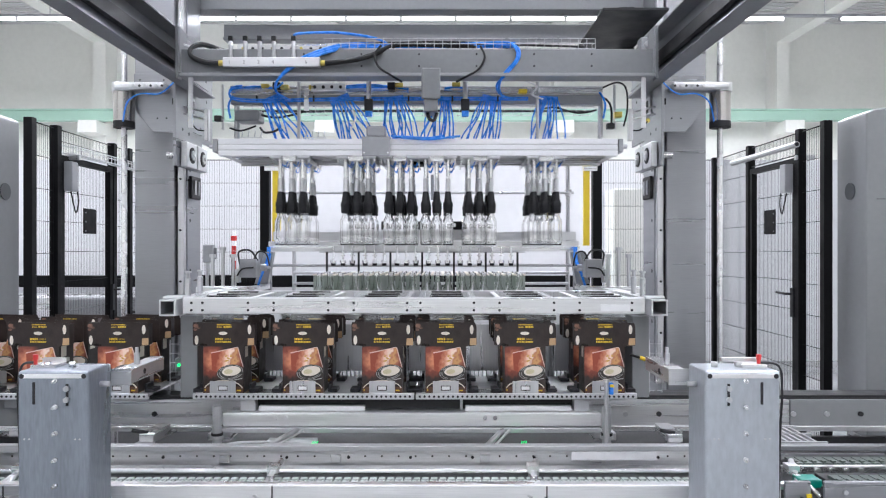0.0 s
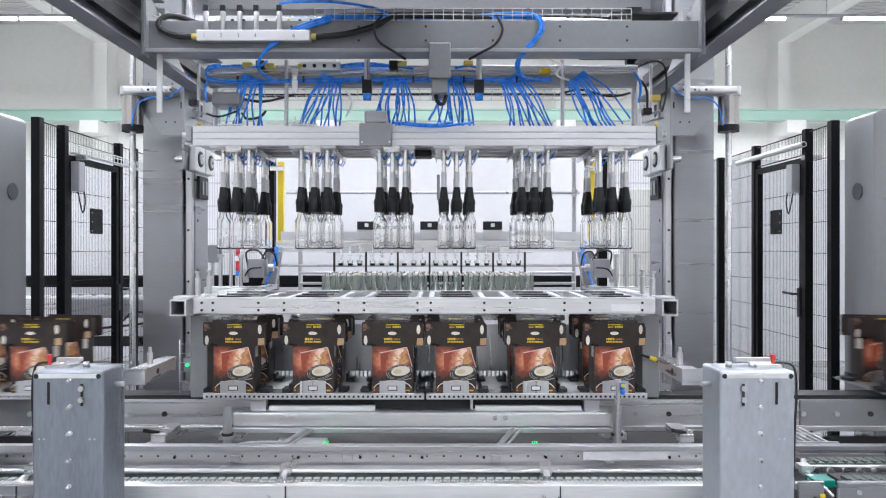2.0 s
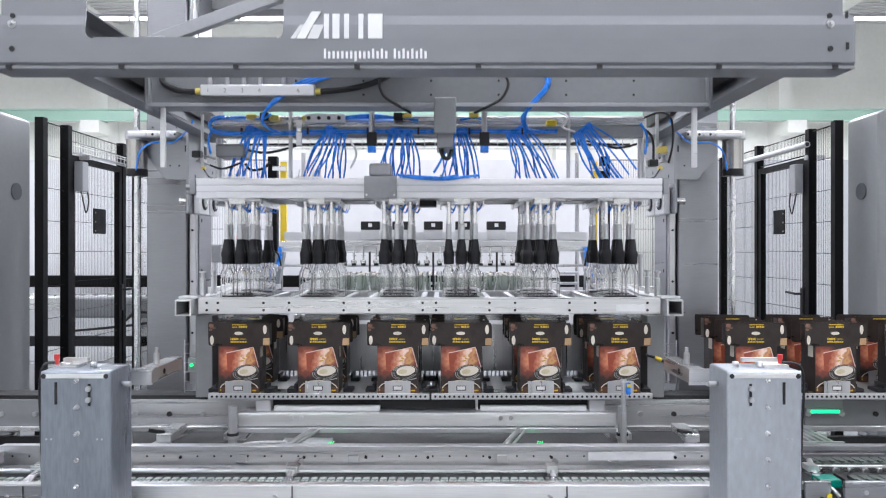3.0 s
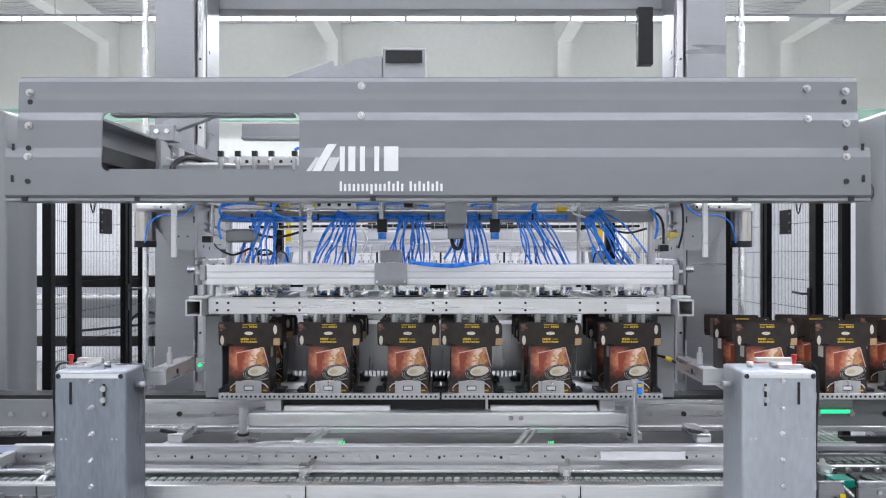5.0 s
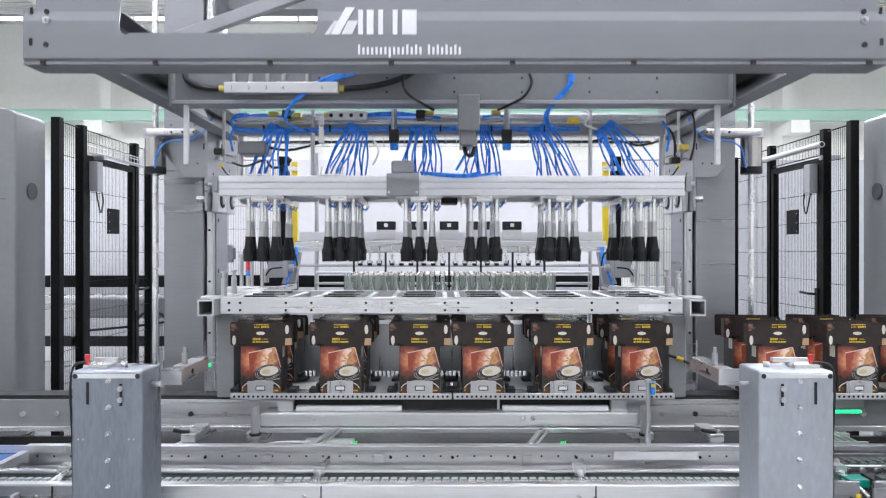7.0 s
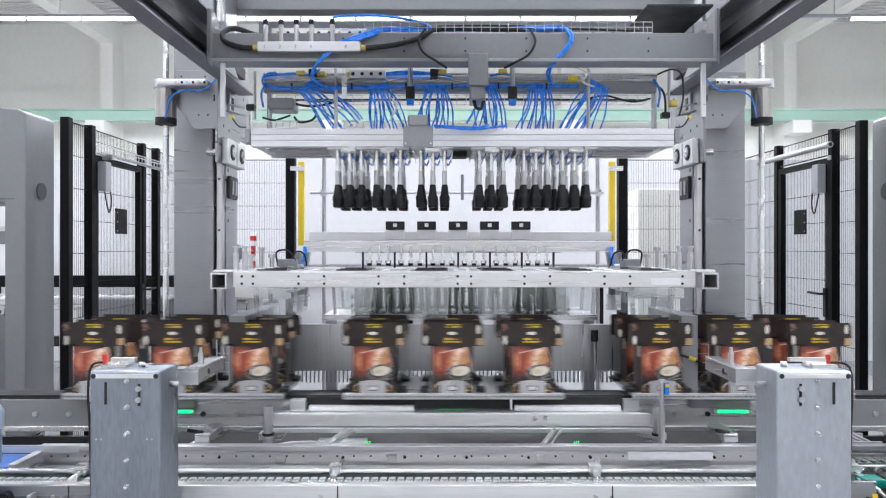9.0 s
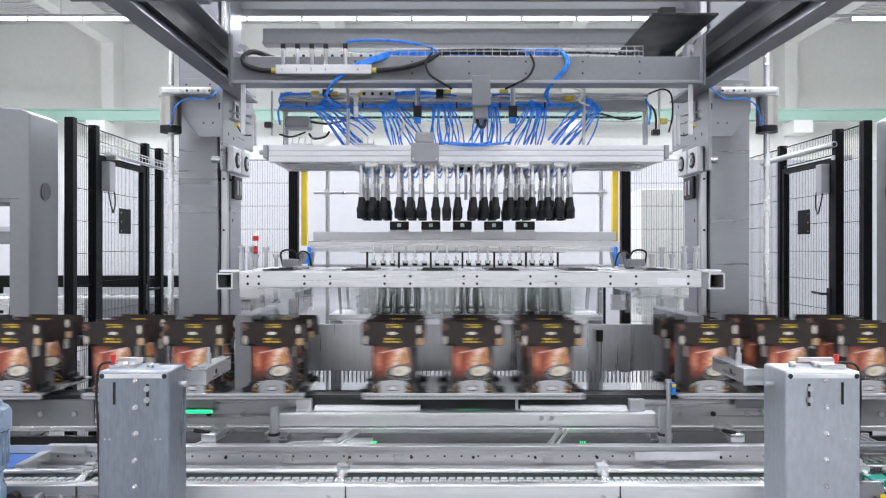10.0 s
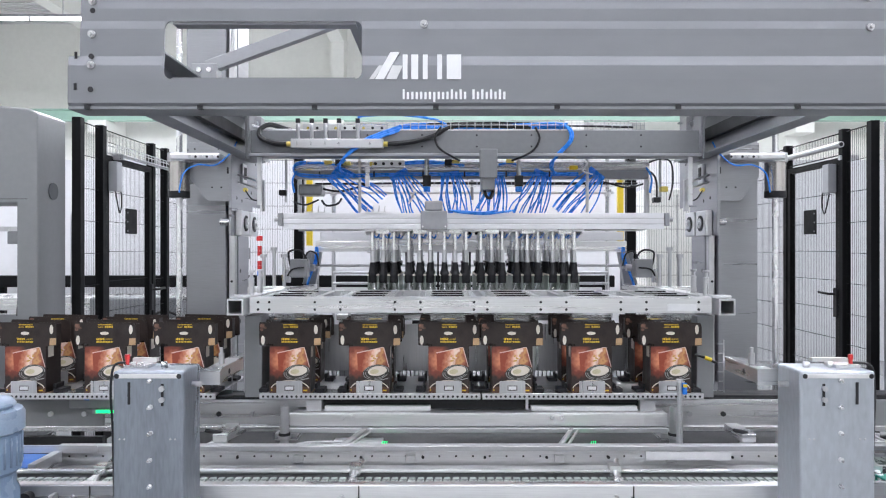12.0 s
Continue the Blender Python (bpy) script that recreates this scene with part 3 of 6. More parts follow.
for k in range(13):
    x = -1.75 + k * 0.25
    rods("bolt", [((x, 2.925, 0.548), (x, 2.918, 0.548), 0.006)], DARK, conv, "", 8)
    rods("bolt", [((x + 0.1, 2.5, 0.50), (x + 0.1, 2.493, 0.50), 0.010)], STEEL_V, conv, "", 8)
for x in (-1.45, -0.52, 0.43, 1.38):
    cl = bmesh.new()
    cyl(cl, (x, 2.50, 0.53), (x + 0.05, 2.70, 0.60), 0.011, 8)
    cyl(cl, (x + 0.06, 2.50, 0.53), (x + 0.02, 2.66, 0.59), 0.008, 8)
    box(cl, x + 0.01, x + 0.05, 2.63, 2.68, 0.565, 0.60)
    part("rail_clamp", cl, STEEL, conv, "steel guide rail clamp")
    box_ob = boxes("seam", [(x + 0.058, x + 0.062, 2.496, 2.4995, 0.28, 0.57)], DARK, conv)
for x in (-0.75, -0.3, 0.3, 0.75, -1.4, 1.3):
    boxes("clip", [(x - 0.02, x + 0.02, 2.905, 2.922, 0.53, 0.56)], STEEL, conv, "", 0.002)
for x in (-0.6, 0.3, 1.05, -1.15):
    cb = bmesh.new()
    cyl(cb, (x, 2.95, 0.575), (x + 0.09, 3.15, 0.60), 0.012, 8)
    cyl(cb, (x + 0.03, 2.95, 0.575), (x + 0.12, 3.15, 0.60), 0.006, 8)
    part("cross_strut", cb, STEEL, conv)
for x in (-2.4, -0.9, 0.9, 2.4):
    boxes("leg", [(x - 0.03, x + 0.03, 2.68, 2.74, 0, 0.48)], STEEL_V, conv)
sens = thing("photo_sensor", "upright sensor rod with blue and yellow tip", "sensor")
rods("stem", [((0.80, 2.96, 0.41), (0.80, 2.96, 0.72), 0.013)], STEEL_V, sens)
rods("mast", [((0.80, 2.96, 0.72), (0.80, 2.96, 0.845), 0.009)], STEEL_V, sens)
rods("cap", [((0.80, 2.96, 0.845), (0.80, 2.96, 0.856), 0.013)], STEEL, sens)
boxes("tip", [(0.810, 0.828, 2.95, 2.972, 0.795, 0.842)], BLUE, sens, "blue sensor tip", 0.003)
boxes("eye", [(0.811, 0.827, 2.946, 2.9495, 0.826, 0.838)], YELLOW, sens)
boxes("clamp", [(0.782, 0.822, 2.94, 2.98, 0.56, 0.585)], CABLE, sens, "", 0.003)
each_hose("cable", [[(0.80, 2.955, 0.56), (0.82, 2.95, 0.52), (0.86, 2.96, 0.50)]], 0.004, CABLE, sens)
stick = thing("sensor_stick", "small black and pink sensor stick beside the cartons", "sensor")
rods("stem", [((0.71, 3.84, 0.70), (0.71, 3.84, 0.90), 0.012)], STEEL_V, stick)
rods("head", [((0.71, 3.84, 0.90), (0.71, 3.84, 0.96), 0.018)], BLACK, stick)
for sx in (-1, 1):
    arm = thing("swing_bracket", "stainless clamp arm with black lever", "bracket", "clamp arms")
    boxes("arm", [(sx * 1.08 - 0.03, sx * 1.08 + 0.03, 2.95, 3.14, 0.60, 0.635)], STEEL, arm, "", 0.004)
    rods("collar", [((sx * 1.08, 2.97, 0.53), (sx * 1.08, 2.97, 0.60), 0.026)], STEEL_V, arm)
    rods("lever", [((sx * 1.08, 2.97, 0.635), (sx * 1.08 - 0.06, 2.95, 0.65), 0.008)], BLACK, arm)

for s, x0, x1 in ((-1, -1.211, -0.987), (1, 0.958, 1.195)):
    post = thing("guard_post", "galvanised sheet metal box post with bolts", "post", "front posts")
    # left housing: worn sheet with shade put into its base colour
    boxes("housing", [(x0, x1, 2.28, 2.44, 0.0, 1.005)], GALV_WORN_SHADED if s < 0 else GALV, post, "worn mottled galvanised sheet, darkened for the shaded left post" if s < 0 else "", 0.008)
    xm = (x0 + x1) / 2
    boxes("top_rim", [(x0 + 0.012, x1 - 0.012, 2.2775, 2.2795, 0.982, 0.996)], PLATE, post, "bright folded rim", 0.0008)
    for dx in (x0 + 0.014, x1 - 0.014):
        rods("corner_hole", [((dx, 2.2772, 0.989), (dx, 2.2765, 0.989), 0.008)], DARK, post, "", 10)
    for z in np.arange(0.56, 1.0, 0.083):
        bt = bmesh.new()
        cyl(bt, (xm + 0.008, 2.28, z), (xm + 0.008, 2.272, z), 0.008, 6)
        cyl(bt, (xm + 0.008, 2.272, z), (xm + 0.006, 2.262, z - 0.002), 0.005, 6)
        part("bolt", bt, CHROME, post)
    boxes("slot", [(xm + s * 0.06 - 0.004, xm + s * 0.06 + 0.004, 2.2775, 2.2795, 0.90, 0.97)], DARK, post, "dark cut slot")
    boxes("slot", [(xm - s * 0.045 - 0.004, xm - s * 0.045 + 0.004, 2.2775, 2.2795, 0.895, 0.965)], DARK, post, "dark cut slot")
    for z in (0.915, 0.95):
        rods("bolt", [((xm - s * 0.045, 2.278, z), (xm - s * 0.045, 2.268, z), 0.009)], STEEL_V, post, "", 6)
    xi = x1 if s < 0 else x0
    rods("side_screw", [((xi, 2.36, 0.95), (xi - s * 0.03, 2.36, 0.95), 0.009)], STEEL_V, post, "", 8)
    for dx in (-0.09, -0.075, 0.07, 0.085):
        rods("rivet", [((xm + dx, 2.28, 0.79), (xm + dx, 2.277, 0.79), 0.003)], STEEL_V, post, "", 6)
    xa = xi - s * 0.034
    boxes("arm_mount", [(min(xi + s * 0.05, xi - s * 0.065), max(xi + s * 0.05, xi - s * 0.065), 2.441, 2.449, 0.93, 0.985)], STEEL, post)
    boxes("arm", [(xa - 0.027, xa + 0.027, 2.45, 2.74, 0.932, 0.984)], STEEL, post, "square steel tube arm", 0.004)
    rods("arm_bore", [((xa - s * 0.026, 2.56, 0.958), (xa - s * 0.0285, 2.56, 0.958), 0.010)], DARK, post, "", 10)
    rods("arm_pin", [((xa, 2.56, 0.984), (xa, 2.56, 1.022), 0.010), ((xa, 2.56, 1.022), (xa, 2.56, 1.042), 0.006)], STEEL_V, post)
    tp = bmesh.new()
    for dx in (-0.06, 0.02):
        cyl(tp, (xm + dx, 2.36, 1.005), (xm + dx, 2.36, 1.022), 0.011, 8)
    box(tp, xm + s * 0.02, xm + s * 0.10, 2.33, 2.40, 1.005, 1.016)
    box(tp, xm - 0.02, xm + s * 0.10, 2.40, 2.42, 1.016, 1.028)
    part("top_fitting", tp, STEEL, post)
    xr = xm + (0.085 if s > 0 else -0.10)
    rods("button", [((xr, 2.36, 1.016), (xr, 2.36, 1.03), 0.006), ((xr, 2.36, 1.03), (xr, 2.36, 1.046), 0.0085)], RED, post, "red plastic button")
    xo = x1 + 0.012 if s > 0 else x0 - 0.012
    each_hose("cable", [[(xr, 2.36, 1.02), (xo + s * 0.015, 2.35, 1.01), (xo + s * 0.022, 2.34, 0.93), (xo + s * 0.006, 2.32, 0.8), (xo, 2.32, 0.5), (xo, 2.32, 0.02)]], 0.004, CABLE, post)
    lad = bmesh.new()
    for dy in (2.33, 2.39):
        cyl(lad, (xo, dy, 0.3), (xo, dy, 0.82), 0.002, 5)
    for k in range(12):
        cyl(lad, (xo, 2.33, 0.31 + k * 0.045), (xo, 2.39, 0.31 + k * 0.045), 0.002, 5)
    part("wire_ladder", lad, STEEL_V, post)

wire = thing("yellow_cable", "short yellow and black cable at the side box", "cable")
each_hose("lead", [[(1.0, 3.35, 0.90), (1.05, 3.34, 0.885), (1.10, 3.35, 0.86)]], 0.006, CABLE, wire)
each_hose("sleeve", [[(1.04, 3.338, 0.889), (1.07, 3.336, 0.878)]], 0.009, YELLOW, wire)

# ends of the conveyors beyond the posts
belt = thing("side_conveyor", "side conveyor with blue belt in a steel frame", "conveyor")
boxes("belt", [(-2.6, -1.72, 2.70, 2.88, 0.565, 0.574)], BELT, belt, "blue plastic conveyor belt")
boxes("belt_frame", [(-1.72, -1.69, 2.70, 2.885, 0.54, 0.585)], STEEL, belt)
boxes("belt_frame", [(-2.6, -1.55, 2.886, 2.896, 0.575, 0.605)], ALU, belt)
boxes("belt_leg", [(-2.1, -2.05, 2.75, 2.8, 0, 0.56)], STEEL_V, belt)
# dark sheets added under both conveyor ends to hide the bright floor
for sx in (-1, 1):
    sk = thing("added_dark_backing", "dark sheet added below the conveyor end to hide the bright floor", "skirt", "conveyor skirts")
    x0, x1 = sorted((sx * 1.78, sx * 4.5))
    boxes("sheet", [(x0, x1, 3.42, 3.45, 0.0, 0.50)], DARK, sk)
    boxes("rib", [(x0, x1, 3.40, 3.419, 0.30, 0.34)], GREY, sk)
outf = thing("outfeed_unit", "steel outfeed unit with black motor and green block", "conveyor unit")
boxes("bed", [(1.36, 2.6, 2.62, 2.90, 0.40, 0.47)], GREY, outf, "", 0.004)
boxes("front_plate", [(1.312, 1.402, 2.495, 2.51, 0.30, 0.588)], COLUMN, outf, "grey front plate", 0.004)
boxes("front_plate", [(1.448, 2.9, 2.495, 2.51, 0.30, 0.588)], COLUMN, outf, "grey front plate", 0.006)
boxes("rear_side_plate", [(1.395, 2.9, 2.70, 2.712, 0.50, 0.582)], STEEL, outf, "", 0.004)
boxes("back_panel", [(1.375, 2.9, 2.890, 2.897, 0.50, 0.572)], GREY_L, outf, "", 0.003)
boxes("panel_rib", [(1.50, 1.508, 2.882, 2.889, 0.50, 0.572), (1.78, 1.788, 2.882, 2.889, 0.50, 0.572)], STEEL, outf)
OUTLINK = material("dark_grey_green_link_plastic", (0.07, 0.09, 0.082), 0.5, 0.0, 0.25, 20)
link = None
for row_y, row_z, first in ((2.715, 0.585, 1.47), (2.515, 0.578, 1.53)):
    for k in range(34):
        if link is None:
            ob = boxes("chain_link", [(-0.016, 0.016, 0.0, 0.085, -0.012, 0.0), (-0.016, -0.004, 0.01, 0.03, 0.0, 0.005)], OUTLINK, outf, "grey-green plastic chain link")
            link = ob.data
        else:
            ob = new("chain_link", link)
            ob.parent = outf
        ob.location = (first + k * 0.0365, row_y, row_z)
boxes("chain_guide", [(1.44, 2.9, 2.714, 2.88, 0.55, 0.572), (1.50, 2.9, 2.512, 2.665, 0.54, 0.565)], DARK, outf)
boxes("motor", [(1.33, 1.44, 2.76, 2.88, 0.47, 0.575)], BLACK, outf, "black motor", 0.02)
hoses("motor_cowl", [[(1.40, 2.74, 0.578), (1.45, 2.74, 0.585), (1.50, 2.74, 0.565)]], 0.010, DARK, outf)
boxes("green_block", [(1.395, 1.47, 2.55, 2.62, 0.545, 0.575)], material_plain("green_plastic", (0.0, 0.22, 0.16)), outf, "dark green plastic block", 0.004)
boxes("sticker", [(1.385, 1.402, 2.489, 2.4945, 0.50, 0.545)], YELLOW, outf, "yellow warning sticker")
rods("hook", [((1.36, 2.485, 0.535), (1.43, 2.47, 0.51), 0.005)], BLACK, outf, "black hook")
for k in range(6):
    rods("bolt", [((1.42 + k * 0.055, 2.70, 0.562), (1.42 + k * 0.055, 2.692, 0.562), 0.011)], CHROME, outf, "", 8)
for x in (1.52, 1.75, 2.0):
    rods("bolt", [((x, 2.495, 0.55), (x, 2.488, 0.55), 0.008)], STEEL_V, outf, "", 8)
for y in (3.02, 3.16, 3.29):
    boxes("tray_rail", [(1.45, 1.74, y, y + 0.012, 0.56, 0.584)], ALU, outf)
for k in range(9):
    for y0, y1 in ((3.0325, 3.1595), (3.1725, 3.2895)):
        boxes("tray_slat", [(1.46 + k * 0.03, 1.47 + k * 0.03, y0, y1, 0.565, 0.58)], ALU, outf)
boxes("tray_leg", [(1.47, 1.50, 3.2, 3.23, 0, 0.56), (1.70, 1.73, 3.2, 3.23, 0, 0.56)], STEEL_V, outf)
boxes("leg", [(1.9, 1.96, 2.7, 2.76, 0, 0.40)], STEEL_V, outf)
can = thing("filter_canister", "pale blue plastic canister with domed ribbed lid", "canister")
bm = bmesh.new()
lathe(bm, [(0.09, 0.44), (0.12, 0.45), (0.125, 0.50), (0.122, 0.58), (0.112, 0.60), (0.112, 0.635), (0.128, 0.65), (0.128, 0.775)], -1.725, 2.42, 32)
part("bowl", bm, material("pale_blue_plastic", (0.21, 0.285, 0.41), 0.22, 0, 0.08, 12), can)
ridge = bmesh.new()
for k in range(32):
    a_ = 2 * math.pi * k / 32
    cyl(ridge, (-1.725 + 0.128 * math.cos(a_), 2.42 + 0.128 * math.sin(a_), 0.665), (-1.725 + 0.128 * math.cos(a_), 2.42 + 0.128 * math.sin(a_), 0.765), 0.004, 6)
part("rib_ring", ridge, material("pale_blue_ribs", (0.24, 0.31, 0.43), 0.25, 0, 0.08, 12), can)
bm = bmesh.new()
lathe(bm, [(0.128, 0.776), (0.138, 0.782), (0.138, 0.835), (0.13, 0.85), (0.105, 0.855), (0.112, 0.866), (0.10, 0.882), (0.06, 0.893), (0.01, 0.896)], -1.725, 2.42, 32)
part("lid", bm, material("pale_blue_lid", (0.27, 0.34, 0.45), 0.3, 0, 0.08, 12), can)
rods("stand", [((-1.725, 2.42, 0), (-1.725, 2.42, 0.44), 0.05)], STEEL_V, can)

# ---- lift with front panel ----
LIFT = [(0, -0.018), (0.5, 0), (1.5, 0), (1.75, -0.008), (2, -0.039), (2.25, -0.093), (2.5, -0.157), (3, -0.278), (3.2, -0.322), (3.6, -0.42), (4, -0.51), (4.4, -0.60), (4.8, -0.666),
        (5.2, -0.666), (5.5, -0.663), (5.7, -0.622), (6, -0.536), (6.5, -0.405), (7, -0.266), (7.2, -0.212), (7.6, -0.11), (8, -0.035), (8.4, 0), (9.5, 0), (9.75, -0.012), (10, -0.044), (10.5, -0.134),
        (11, -0.268), (11.3, -0.346), (11.5, -0.388), (11.7, -0.396), (12, -0.397)]
HEAD_Y = [(0, 3.78), (0.5, 3.652), (1, 3.51), (1.5, 3.383), (1.8, 3.30), (2, 3.26), (2.5, 3.245), (3, 3.24), (7.6, 3.24), (8.0, 3.27), (8.4, 3.38), (8.8, 3.52), (9, 3.57), (9.5, 3.69), (10, 3.824), (10.5, 3.925), (11, 3.966), (12, 3.966)]
SPREAD = [(0, (0.098, 0.327, 0.674)), (0.25, (0.10, 0.39, 0.75)), (0.5, (0.112, 0.455, 0.81)), (0.75, (0.13, 0.49, 0.85)), (1, (0.148, 0.507, 0.865)), (8.0, (0.148, 0.507, 0.865)), (8.4, (0.148, 0.47, 0.76)), (8.8, (0.147, 0.405, 0.63)), (9, (0.147, 0.37, 0.565)), (9.25, (0.12, 0.32, 0.52)), (9.5, (0.103, 0.30, 0.502)), (12, (0.101, 0.30, 0.502))]
GUIDE = [(0, 0), (7.4, 0), (7.8, 0.06), (8.2, 0.119), (11.1, 0.119), (11.3, 0.09), (11.5, 0.046), (11.75, 0.01), (12, 0.003)]

lift = thing("lift_frame", "grey sheet steel lift frame with white lettered front panel", "lift")
PY = 2.13


WIN = (-0.987, -0.407)


def front_panel():
    bm = bmesh.new()
    prof = [(0.010, 2.562), (0.001, 2.549), (0, 2.514), (-0.0015, 2.495), (-0.0015, 2.458), (-0.0065, 2.434), (-0.0065, 2.413), (-0.008, 2.353), (-0.013, 2.325), (-0.014, 2.2845), (-0.014, 2.215), (-0.006, 2.205)]
    xs = [-1.268, -1.235, WIN[0], WIN[1], 1.235, 1.268]
    grid = {}
    for j, (dy, z) in enumerate(prof):
        for i, x in enumerate(xs):
            grid[i, j] = bm.verts.new((x, PY + dy, z))
    for j in range(len(prof) - 1):
        for i in range(len(xs) - 1):
            if i in (0, 4) and j < 7:
                continue
            if i == 2 and 4 <= j <= 8:
                continue
            bm.faces.new((grid[i, j], grid[i, j + 1], grid[i + 1, j + 1], grid[i + 1, j]))
    bmesh.ops.delete(bm, geom=[v for v in bm.verts if not v.link_faces], context="VERTS")
    # rounded corners of the window
    rad = 0.022
    for sx in (0, 1):
        for top in (True, False):
            xc = WIN[sx] + (rad if sx == 0 else -rad)
            zc = 2.458 - rad if top else 2.2845 + rad
            a0 = {(0, True): 90, (1, True): 0, (0, False): 180, (1, False): 270}[sx, top]
            arc = [(xc + rad * math.cos(radians(a0 + 15 * q)), zc + rad * math.sin(radians(a0 + 15 * q))) for q in range(7)]
            tip = (WIN[sx], 2.458 if top else 2.2845)
            yy = (-0.004 if top else -0.0138) + PY
            tv = bm.verts.new((tip[0], yy, tip[1]))
            av = [bm.verts.new((x, yy, z)) for x, z in arc]
            for p, q in zip(av, av[1:]):
                bm.faces.new((tv, p, q))
    geom = bmesh.ops.extrude_face_region(bm, geom=bm.faces[:])
    bmesh.ops.translate(bm, vec=(0, 0.006, 0), verts=[g for g in geom["geom"] if isinstance(g, bmesh.types.BMVert)])
    return part("front_panel", bm, PANEL, lift)


front_panel()
boxes("panel_lip", [(-1.268, 1.268, PY - 0.012, PY + 0.10, 2.197, 2.205)], GREY, lift)
boxes("panel_lip", [(-1.235, 1.235, PY + 0.012, PY + 0.12, 2.558, 2.565)], GREY, lift)
boxes("window_lip", [(WIN[0] + 0.02, WIN[1] - 0.02, PY + 0.006, PY + 0.05, 2.4505, 2.4575)], GREY, lift)
boxes("window_lip", [(WIN[0] + 0.02, WIN[1] - 0.02, PY - 0.005, PY + 0.05, 2.285, 2.291)], GREY, lift)
for s in (-1, 1):
    a, b = sorted((s * 1.21, s * 1.30))
    boxes("arm_web", [(s * 1.30 - 0.008, s * 1.30 + 0.008, PY + 0.25, 4.25, 2.30, 2.52)], GREY, lift)
    boxes("arm_flange", [(a, b, PY + 0.25, 4.25, 2.292, 2.30)], GREY, lift)
    boxes("arm_flange", [(a, b, PY + 0.25, 4.25, 2.52, 2.528)], GREY, lift)
    boxes("arm_rail", [(s * 1.27 - 0.015, s * 1.27 + 0.015, PY + 0.25, 4.24, 2.38, 2.44)], DARK, lift)
    cp = bmesh.new()
    edge = [(3.90, 1.86), (4.05, 1.86), (4.33, 1.86), (4.33, 2.04), (4.52, 2.04), (4.52, 2.62), (3.90, 2.62)]
    fa = [cp.verts.new((s * 1.310, y, z)) for y, z in edge]
    fb_ = [cp.verts.new((s * 1.326, y, z)) for y, z in edge]
    cp.faces.new(fa)
    cp.faces.new(fb_[::-1])
    for i in range(len(edge)):
        cp.faces.new((fa[i], fb_[i], fb_[(i + 1) % len(edge)], fa[(i + 1) % len(edge)]))
    part("carriage_plate", cp, COLUMN, lift, "", 0.003)
    boxes("bracket", [(min(s * 1.36, ROD_X[s] + s * 0.03), max(s * 1.36, ROD_X[s] + s * 0.03), 3.86, 3.96, 2.262, 2.302)], ALU, lift, "", 0.012)
    rods("bracket_eye", [((ROD_X[s], 3.93, 2.258), (ROD_X[s], 3.93, 2.306), 0.062)], ALU, lift, "rounded aluminium bracket end", 28)
boxes("rear_beam", [(-1.3, 1.3, 4.72, 4.8, 2.79, 2.875)], GREY_L, lift, "", 0.004)
boxes("rear_beam_foot", [(-1.3, 1.3, 4.70, 4.8, 2.77, 2.788)], GREY_L, lift, "", 0.004)
FY = PY - 0.014


def panel_bolt(x, z, y):
    bt = bmesh.new()
    cyl(bt, (x, y, z), (x, y - 0.006, z), 0.011, 10)
    cyl(bt, (x, y - 0.006, z), (x, y - 0.016, z), 0.006, 6)
    part("bolt", bt, STEEL_V, lift, "bright steel bolt")


for x, z in ((-1.20, 2.516), (-1.20, 2.418), (-0.225, 2.536), (-0.225, 2.448), (1.085, 2.528), (1.085, 2.438), (1.198, 2.520), (1.198, 2.425)):
    panel_bolt(x, z, PY - (0.001 if z > 2.465 else 0.0066))
for x in (-1.20, 1.195):
    panel_bolt(x, 2.326, PY - 0.0115)
    for z in (2.489, 2.352, 2.254):
        rods("hole", [((x, PY - 0.001 - (0.014 if z < 2.33 else 0.009 if z < 2.4 else 0), z), (x, PY - 0.003 - (0.014 if z < 2.33 else 0.009 if z < 2.4 else 0), z), 0.008)], DARK, lift, "", 12)
for s in (-1, 1):
    for z in (2.355, 2.262):
        boxes("slot", [(s * 1.245 - 0.004, s * 1.245 + 0.004, FY - 0.003 + (0.005 if z > 2.33 else 0), FY - 0.001 + (0.005 if z > 2.33 else 0), z - 0.010, z + 0.010)], DARK, lift)
for x in (-1.21, -0.88, -0.545, -0.19, 0.165, 0.52, 0.87, 1.21):
    boxes("hook_slot", [(x - 0.008, x + 0.008, FY - 0.002, FY + 0.02, 2.197, 2.208)], DARK, lift)
# white marks on the panel, plain shapes
def flat(name, pts, mat):
    bm = bmesh.new()
    a = [bm.verts.new((x, FY - 0.002, z)) for x, z in pts]
    b = [bm.verts.new((x, FY + 0.008, z)) for x, z in pts]
    n = len(pts)
    bm.faces.new(a)
    bm.faces.new(b[::-1])
    for i in range(n):
        bm.faces.new((a[i], b[i], b[(i + 1) % n], a[(i + 1) % n]))
    return part(name, bm, mat, lift)


def slat(x0, x1, z0, z1, lean, mat):
    flat("panel_mark", [(x0, z0), (x1, z0), (x1 + lean, z1), (x0 + lean, z1)], mat)


slat(-0.368, -0.342, 2.284, 2.363, 0.045, WHITE)
slat(-0.385, -0.372, 2.284, 2.324, 0.028, ALU)
slat(-0.335, -0.305, 2.284, 2.324, 0.018, ALU)
for x0, x1 in ((-0.287, -0.273), (-0.262, -0.242), (-0.228, -0.214), (-0.186, -0.172), (-0.158, -0.116)):
    slat(x0, x1, 2.284, 2.356, 0, WHITE)
x = -0.287
